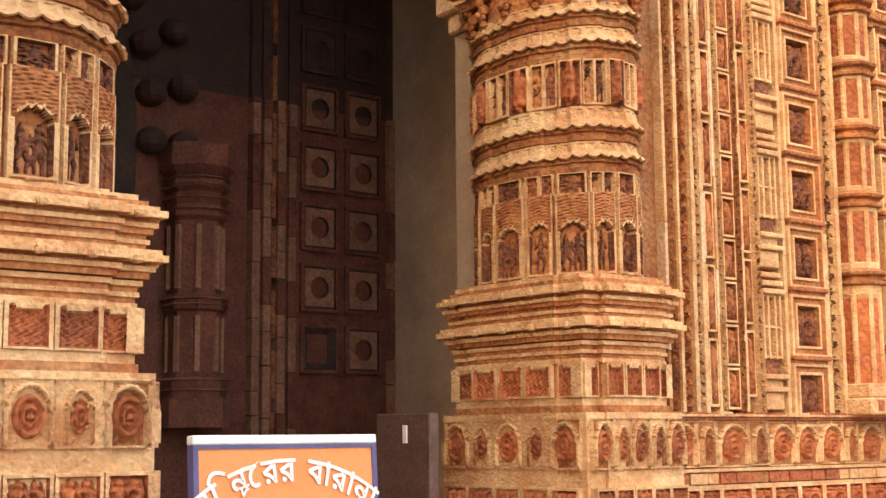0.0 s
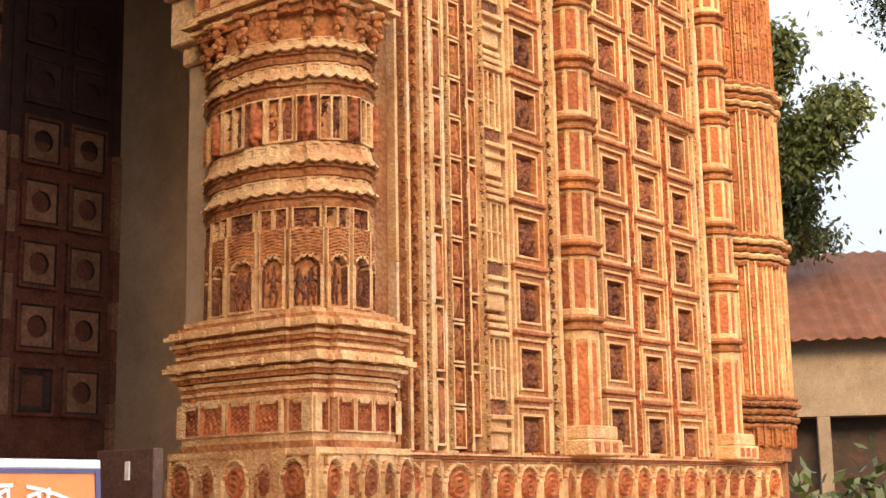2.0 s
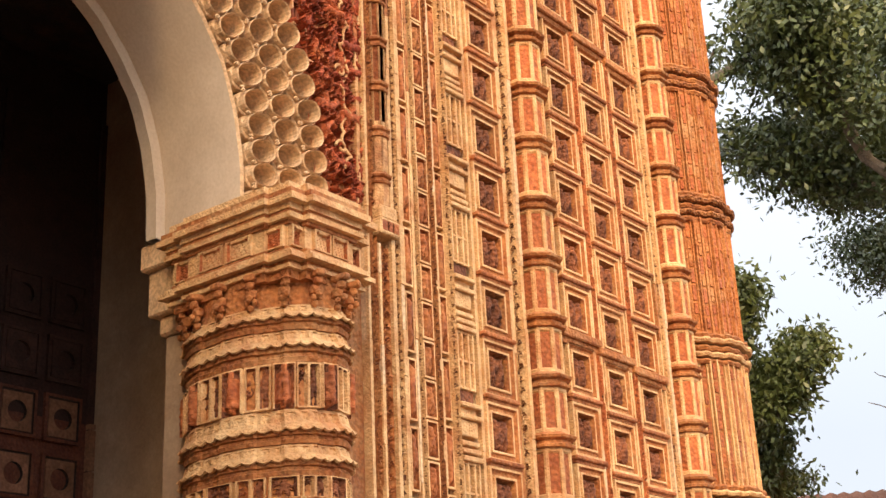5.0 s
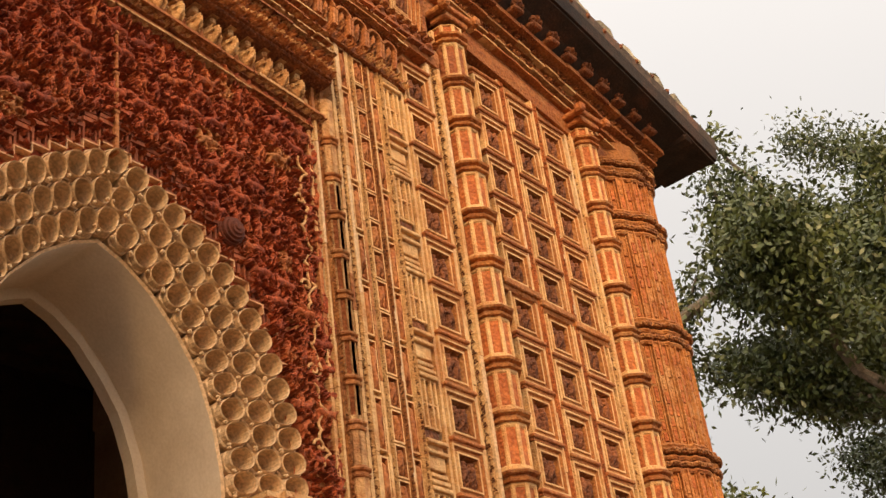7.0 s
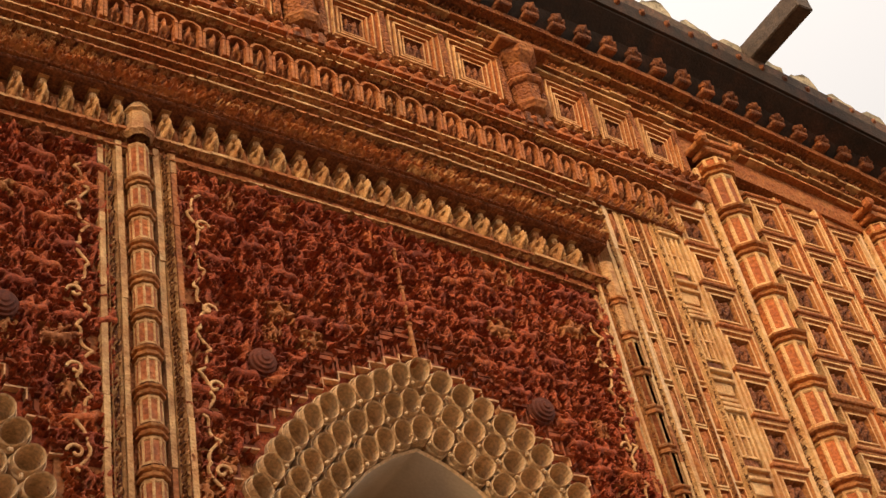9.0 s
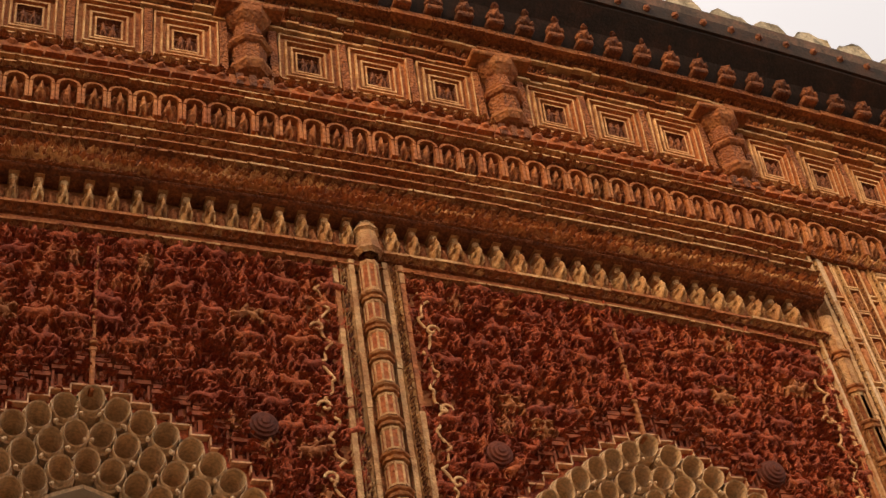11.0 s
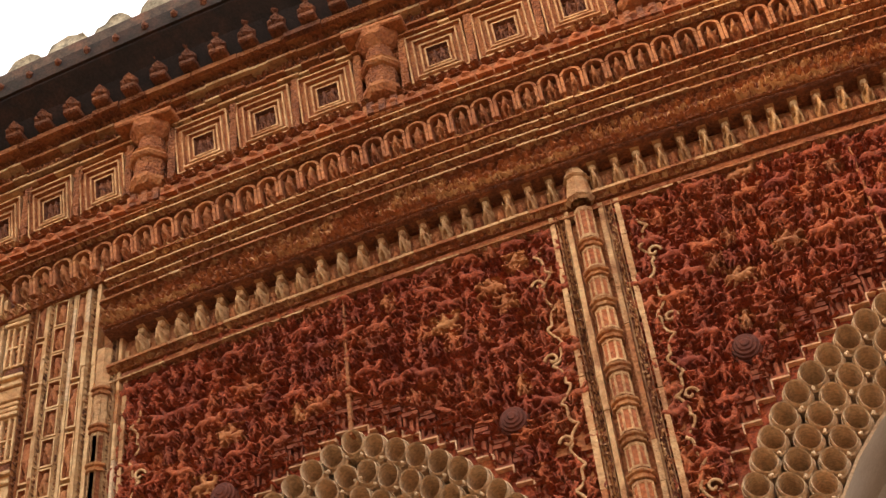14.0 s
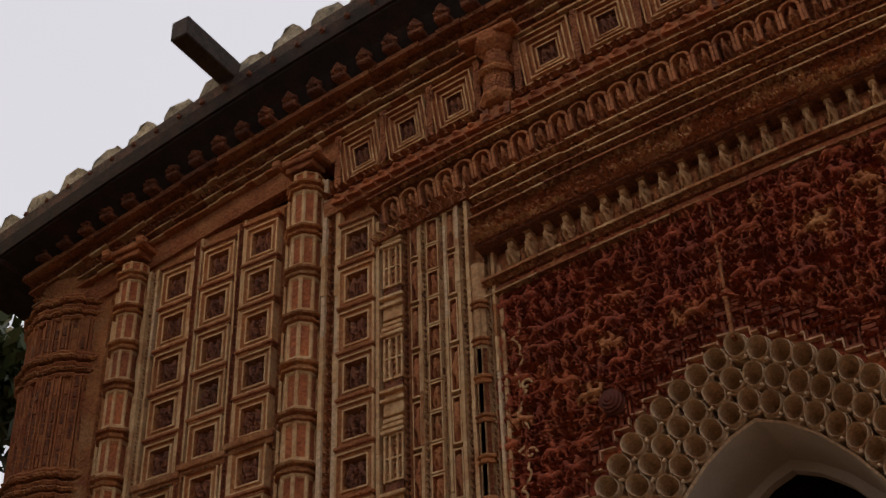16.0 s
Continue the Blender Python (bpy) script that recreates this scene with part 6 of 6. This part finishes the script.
def column(cx, cy, label, R=0.305):
    """A stout carved column: square panelled foot, niche stage, round ringed shaft, bracket capital."""
    col = thing("column", label, "column", "columns of the temple front")
    col.matrix_basis = pose(cx, cy, 0.09 if abs(cx) < 2 else 0) @ Matrix.Diagonal((1, 1, 1, 1) if abs(cx) < 2 else (0.69, 1.10, 1, 1))
    H = R + 0.035
    bm = bmesh.new()
    stepped_square(bm, H + 0.01, 1.40, 1.776, 0, 0.012)
    stepped_square(bm, H - 0.005, 1.776, 1.80, 1)
    stepped_square(bm, H - 0.012, 1.80, 1.826, 0)
    stepped_square(bm, H - 0.022, 1.826, 1.945, 1)
    part("foot", bm, [CREAM, OCHRE], col)
    bm = bmesh.new()
    for h, z0, z1, mi in ((H - 0.01, 1.940, 1.956, 0), (H - 0.014, 1.956, 1.972, 1), (H - 0.006, 1.972, 1.984, 0), (H - 0.010, 1.984, 2.000, 1), (H + 0.0, 2.000, 2.014, 0), (H + 0.012, 2.018, 2.036, 1), (H + 0.024, 2.036, 2.050, 0), (H + 0.008, 2.050, 2.060, 1), (H + 0.048, 2.060, 2.078, 0), (H + 0.036, 2.078, 2.092, 0), (H + 0.004, 2.092, 2.108, 1), (H + 0.012, 2.108, 2.120, 0), (H + 0.004, 2.120, 2.134, 1), (H + 0.018, 2.134, 2.150, 1), (H + 0.028, 2.150, 2.162, 0), (H + 0.012, 2.162, 2.176, 1), (H + 0.046, 2.176, 2.194, 0), (H + 0.030, 2.194, 2.206, 0), (H + 0.008, 2.206, 2.222, 1), (H - 0.012, 2.222, 2.24, 0)):
        stepped_square(bm, h, z0, z1, mi)
    part("foot_moulding", bm, [CREAM, OCHRE], col)
    for side in range(4):
        m = pose(0, 0, 0, 0, 0, 90 * side)
        for k in range(5):
            x = (k - 2) * 0.128
            back = 0.03 if abs(k - 2) == 2 else 0.0
            part("foot_panel", FOOT_PANEL, None, col, m @ pose(x, -H + 0.016 + back, 1.885) @ Matrix.Diagonal((1.0, 1, 1.0, 1)))
            part("medallion", MED if k % 2 == 0 else MED_SMALL, None, col, m @ pose(x, -H - 0.012, 1.672) @ Matrix.Diagonal((0.76, 1, 0.95, 1)))
            part("figure_tile", FIGTILE, None, col, m @ pose(x, -H - 0.012, 1.47) @ Matrix.Diagonal((0.82, 1, 0.8, 1)))
            for z in (2.066, 2.184):
                part("nub", NUB, None, col, m @ pose(x * 1.06, -H - 0.046 + back, z))
    bm = bmesh.new()
    lathe(bm, [(R, 2.18), (R - 0.005, 2.47), (R, 2.50), (R, 2.56), (R, 3.3)], 32)
    part("shaft", bm, OCHRE, col)
    n = 16
    for k in range(n):
        a = 360 * k / n
        part("niche", NICHE_W[0] if k % 2 == 0 else NICHE_W[1 + (k // 2) % 2], None, col, pose(0, 0, 0, 0, 0, a) @ pose(0, -R - 0.006, 2.382))
        part("drum_panel", COLUMN_PANEL[2 if k % 2 == 0 else (k // 2) % 2], None, col, pose(0, 0, 0, 0, 0, a) @ pose(0, -R - 0.006, 2.56) @ Matrix.Diagonal((1.1, 1, 0.48, 1)))
    n = 20
    for k in range(n):
        a = 360 * (k + 0.5) / n
        if k % 2:
            part("bell", BELL, None, col, pose(0, 0, 0, 0, 0, a) @ pose(0, -R - 0.016, 2.915) @ Matrix.Diagonal((0.95, 1.1, 0.95, 1)))
        else:
            part("drum_panel", COLUMN_PANEL[(k // 2) % 2], None, col, pose(0, 0, 0, 0, 0, a) @ pose(0, -R - 0.006, 2.915) @ Matrix.Diagonal((1.0, 1, 1.05, 1)))
    bm = bmesh.new()
    for z0, z1 in ((2.651, 2.708), (2.757, 2.832), (3.059, 3.118), (3.166, 3.212)):
        lip(bm, R, z0, z1, 0)
    for z0, z1 in ((2.598, 2.650), (2.709, 2.756), (2.998, 3.058), (3.119, 3.165)):
        slab(bm, R, z0, z1, 1)
    part("shaft_rings", bm, [CREAM, OCHRE], col)
    n = 16
    for k in range(n):
        part("capital_figure", CAP_FIG, None, col, pose(0, 0, 0, 0, 0, 360 * k / n) @ pose(0, -R - 0.028, 3.262))
    bm = bmesh.new()
    H2 = R + 0.0
    for h, z0, z1, mi in ((H2, 3.30, 3.33, 1), (H2 + 0.02, 3.33, 3.345, 0), (H2 + 0.012, 3.345, 3.36, 1), (H2 + 0.05, 3.36, 3.378, 0), (H2 + 0.030, 3.378, 3.395, 0), (H2 + 0.008, 3.395, 3.412, 1), (H2 - 0.004, 3.412, 3.50, 0), (H2 + 0.012, 3.50, 3.515, 1), (H2 + 0.035, 3.515, 3.535, 0), (H2 + 0.020, 3.535, 3.552, 1), (H2 + 0.030, 3.552, 3.575, 0), (H2 + 0.06, 3.575, 3.60, 0), (H2 + 0.045, 3.60, 3.625, 1), (H2 + 0.02, 3.625, SPRING, 0)):
        stepped_square(bm, h, z0, z1, mi)
    part("capital", bm, [CREAM, OCHRE], col)
    for side in range(4):
        m = pose(0, 0, 0, 0, 0, 90 * side)
        for k in range(4):
            part("capital_panel", FOOT_PANEL, None, col, m @ pose((k - 1.5) * 0.135, -H2 + 0.004 + (0.022 if k in (0, 3) else 0.0), 3.457) @ Matrix.Diagonal((1.0, 1, 0.7, 1)))
    return col


column(3.12, 0.15, "stout carved terracotta column built into the end pier")
column(-3.12, 0.15, "stout carved terracotta column built into the end pier")
column(1.0, 0.10, "stout free-standing carved terracotta column between two arches")
column(-1.0, 0.10, "stout free-standing carved terracotta column between two arches")
# deep impost behind each capital, under the arch soffits
for x, w in ((3.27, 0.235), (-3.27, 0.235), (1.2, 0.60), (-1.2, 0.60)):
    bm = bmesh.new()
    box(bm, x - w, x + w, 0.12, 0.66, 3.28, 3.36, bevel=0.008)
    box(bm, x - w - 0.03, x + w + 0.03, 0.12, 0.70, 3.36, 3.55, bevel=0.008)
    box(bm, x - w - 0.06, x + w + 0.06, 0.12, 0.72, 3.55, SPRING - 0.002, bevel=0.008)
    part("impost", bm, LIME, front)
    if abs(x) > 2:
        bm = bmesh.new()
        box(bm, x - 0.22, x + 0.3, 0.3, 0.64, 1.42, 3.28, bevel=0.01)
        part("pier_back", bm, GREYPL, front, label="weathered plaster back of the pier")

# ---- painted sign on the porch step ----
sign = thing("sign_board", "orange painted sign board with white Bengali lettering", "sign")
sign.matrix_basis = pose(1.50, -0.62, 1.463, -4, 0, 2) @ Matrix.Diagonal((0.93, 1, 1, 1))
bm = bmesh.new()
box(bm, -0.28, 0.28, -0.008, 0.012, -0.24, 0.235, bevel=0.003)
part("board", bm, SIGN, sign)
bm = bmesh.new()
box(bm, -0.284, 0.284, -0.014, 0.016, 0.222, 0.244, bevel=0.003)
part("top_rail", bm, WHITE, sign)
bm = bmesh.new()
box(bm, -0.283, -0.268, -0.012, 0.014, -0.24, 0.222)
box(bm, 0.268, 0.283, -0.012, 0.014, -0.24, 0.222)
box(bm, -0.268, 0.268, -0.0115, 0.0, 0.212, 0.222)
part("border", bm, NAVY, sign)
for x in (-0.22, 0.22):
    bm = bmesh.new()
    box(bm, x - 0.015, x + 0.015, 0.013, 0.04, -1.45, 0.2)
    part("post", bm, IRON, sign)
# glyphs in the order in which they stand, joined under one headline; a pair is stacked
GLYPHS = ["\u09ae", "\u09bf", "\u09a8\u09a6", "\u09c7", "\u09b0", "\u09b0", " ", "\u09ac", "\u09be", "\u09b0", "\u09be", "\u09a8\u09a6", "\u09be"]


def glyph(text):
    cu = bpy.data.curves.new("letter", "FONT")
    cu.body = text
    cu.size = 0.098
    cu.offset = 0.0018
    cu.extrude = 0.001
    tmp = new("letter_tmp", cu)
    deps = bpy.context.evaluated_depsgraph_get()
    me = bpy.data.meshes.new_from_object(tmp.evaluated_get(deps))
    bpy.data.objects.remove(tmp)
    xs = [v.co.x for v in me.vertices] or [0.0]
    for v in me.vertices:
        v.co.x -= min(xs)
    me.materials.clear()
    me.materials.append(WHITE)
    return me, max(xs) - min(xs)


rad = 0.46
spread = []
for text in GLYPHS:
    spread.append((None, 0.045) if text == " " else glyph(text[0]))
SHRINK = 0.84
total = SHRINK * sum(w for me, w in spread)
at = -total / 2
for text, (me, w) in zip(GLYPHS, spread):
    if me:
        a = math.pi / 2 - (at + SHRINK * w / 2) / (rad + 0.03)
        spot = pose(rad * math.cos(a), -0.0125, 0.115 - rad + rad * math.sin(a) + 0.02, 90, 0, 0) @ pose(0, 0, 0, 0, 0, math.degrees(a) - 90) @ Matrix.Scale(SHRINK, 4)
        part("letter", me, None, sign, spot @ pose(-w / 2, 0, 0))
        if len(text) > 1:
            low, lw = glyph(text[1])
            part("letter", low, None, sign, spot @ pose(-w * 0.1, -0.022, 0.0003) @ Matrix.Scale(0.6, 4))
    at += SHRINK * w * 0.98
gate = thing("iron_plate", "brown painted iron gate leaf with a small white latch", "gate")
gate.matrix_basis = pose(2.55, 0.30, 1.42)
bm = bmesh.new()
box(bm, -0.02, 0.02, -0.15, 0.15, 0.0, 0.36, bevel=0.004)
part("leaf", bm, IRON, gate)
bm = bmesh.new()
box(bm, -0.026, -0.02, -0.03, -0.01, 0.26, 0.32)
part("latch", bm, WHITE, gate)

# ---- neighbouring shed ----
shed = thing("shed", "long shed with a rusty sheet roof and beige walls", "house")
shed.matrix_basis = pose(18.3, 4.9, 0, 0, 0, 30)
bm = bmesh.new()
box(bm, 0.6, 6.0, -9.0, 9.0, 0.0, 3.8)
box(bm, 0.0, 0.6, -9.0, 9.0, 2.7, 3.8)
part("wall", bm, WASH, shed)
# shade of the open verandah, drawn as a flat near-black sheet
bm = bmesh.new()
box(bm, 0.55, 0.6, -8.9, 8.9, 0.0, 2.7)
part("verandah_back", bm, NEARBLACK, shed, label="near-black sheet for the shade of the open verandah")
for y in (-6, -3, 0, 3, 6):
    bm = bmesh.new()
    box(bm, 0.0, 0.18, y - 0.09, y + 0.09, 0.0, 2.7, bevel=0.01)
    part("post", bm, WASH, shed)
bm = bmesh.new()
rings = []
for k in range(361):
    y = -9.4 + 18.8 * k / 360
    rings.append([bm.verts.new((x, y, z + 0.02 * math.sin(k * math.pi / 2))) for x, z in ((-0.45, 3.78), (3.2, 5.6), (6.8, 3.8), (6.8, 3.77), (3.2, 5.57), (-0.45, 3.75))])
for a, b in zip(rings, rings[1:]):
    for k in range(6):
        bm.faces.new((a[k], a[(k + 1) % 6], b[(k + 1) % 6], b[k]))
part("roof", bm, RUST, shed)


# ---- trees ----
def limb(bm, a, b, ra, rb, sides=7):
    a, b = Vector(a), Vector(b)
    d = (b - a).normalized()
    u = d.orthogonal().normalized()
    w = d.cross(u)
    p = [[bm.verts.new(c + (u * math.cos(2 * math.pi * k / sides) + w * math.sin(2 * math.pi * k / sides)) * r) for k in range(sides)] for c, r in ((a, ra), (b, rb))]
    for k in range(sides):
        bm.faces.new((p[0][k], p[0][(k + 1) % sides], p[1][(k + 1) % sides], p[1][k]))


def branch(bm, rng, a, d, length, r, depth, tips):
    cur, way = Vector(a), Vector(d).normalized()
    for i in range(4):
        nxt = cur + way * (length / 4)
        limb(bm, cur, nxt, r * (1 - 0.15 * i), r * (1 - 0.15 * (i + 1)))
        cur = nxt
        way = (way + Vector((rng.uniform(-0.3, 0.3), rng.uniform(-0.3, 0.3), rng.uniform(-0.12, 0.25)))).normalized()
        if depth and i >= 1:
            side = (way + Vector((rng.uniform(-1, 1), rng.uniform(-1, 1), rng.uniform(-0.35, 0.6)))).normalized()
            branch(bm, rng, cur, side, length * rng.uniform(0.5, 0.72), r * 0.5, depth - 1, tips)
        if depth <= 1:
            tips.append(cur.copy())


def tree(x, y, height, spread, seed, label, leaves=26000, leaf=0.16, first=0.3, bare=False):
    rng = random.Random(seed)
    t = thing("tree", label, "tree", "trees beside the temple")
    t.matrix_basis = pose(x, y, 0)
    bm = bmesh.new()
    tips = []
    limb(bm, (0, 0, 0), (0.1, 0.1, height * first), height * 0.035, height * 0.026, 10)
    n = 8
    for k in range(n):
        a = 2 * math.pi * k / n + rng.uniform(-0.3, 0.3)
        up = 0.25 + 0.9 * (k % 4) / 3
        branch(bm, rng, (0.1, 0.1, height * (first - 0.03 + 0.06 * (k % 3))), (math.cos(a), math.sin(a), up), spread * rng.uniform(0.75, 1.05), height * 0.014, 3 if bare else 2, tips)
    branch(bm, rng, (0.1, 0.1, height * first), (0.1, 0, 1), height * 0.45, height * 0.018, 2, tips)
    part("trunk", bm, BARK, t)
    if not bare:
        nr = np.random.RandomState(seed)
        T = np.array([tuple(v) for v in tips])
        pick = T[nr.randint(0, len(T), leaves)]
        clump = nr.normal(size=(leaves, 3)) * np.array([0.52, 0.52, 0.34]) * (0.22 + spread / 11)
        c = pick + clump
        d = nr.normal(size=(leaves, 3))
        d[:, 2] -= 0.5
        d /= np.linalg.norm(d, axis=1)[:, None]
        s = np.cross(d, nr.normal(size=(leaves, 3)))
        s /= np.linalg.norm(s, axis=1)[:, None]
        L = (leaf * nr.uniform(0.7, 1.3, leaves))[:, None]
        v = np.stack([c, c + d * L * 0.5 + s * L * 0.22, c + d * L, c + d * L * 0.5 - s * L * 0.22], 1).reshape(-1, 3)
        me = bpy.data.meshes.new("crown")
        me.from_pydata(v.tolist(), [], np.arange(leaves * 4).reshape(-1, 4).tolist())
        me.materials.append(LEAF)
        part("crown", me, None, t)
    return t


tree(20.1, 1.0, 14.8, 4.8, 3, "tall broad evergreen tree with dense dark leaves", 300000, 0.125, 0.51)
tree(16.9, 5.6, 12.2, 1.5, 8, "slim leafy tree close to the temple corner", 75000, 0.12, 0.45)
tree(20.5, 0.6, 8.6, 2.6, 21, "nearly bare tree with thin grey twigs", first=0.45, bare=True)
tree(-10.5, 3.2, 9.0, 2.4, 14, "dark leafy tree beyond the temple", 30000, 0.12)
# three unseen trees, added to keep sun off the left pier and lower front
tree(-11.6, -3.4, 11.5, 3.6, 31, "leafy tree, unseen, added to shade the left pier", 130000, 0.20)
tree(-11.2, -6.6, 13.0, 3.6, 32, "tall leafy tree, unseen, added to shade the lower front", 30000, 0.20, 0.3)
tree(-12.0, -9.2, 13.0, 3.6, 33, "tall leafy tree, unseen, added to shade the lower front", 30000, 0.20, 0.3)


def shrub(x, y, r, seed, label):
    t = thing("shrub", label, "shrub", "shrubs by the shed")
    t.matrix_basis = pose(x, y, 0)
    bm = bmesh.new()
    rng = random.Random(seed)
    tips = []
    for k in range(6):
        a = k * 1.05
        branch(bm, rng, (0, 0, 0), (math.cos(a) * 0.6, math.sin(a) * 0.6, 1), r * 1.3, 0.03, 1, tips)
    part("stems", bm, BARK, t)
    nr = np.random.RandomState(seed)
    T = np.array([tuple(v) for v in tips])
    n = 5000
    c = T[nr.randint(0, len(T), n)] + nr.normal(size=(n, 3)) * 0.28 * r
    c[:, 2] = np.abs(c[:, 2])
    d = nr.normal(size=(n, 3))
    d /= np.linalg.norm(d, axis=1)[:, None]
    s = np.cross(d, nr.normal(size=(n, 3)))
    s /= np.linalg.norm(s, axis=1)[:, None]
    v = np.stack([c, c + d * 0.09 + s * 0.04, c + d * 0.18, c + d * 0.09 - s * 0.04], 1).reshape(-1, 3)
    me = bpy.data.meshes.new("foliage")
    me.from_pydata(v.tolist(), [], np.arange(n * 4).reshape(-1, 4).tolist())
    me.materials.append(LEAF)
    part("foliage", me, None, t)


shrub(12.9, 1.35, 0.95, 5, "low green shrub in front of the shed")
shrub(14.2, 1.0, 1.1, 6, "low green shrub in front of the shed")
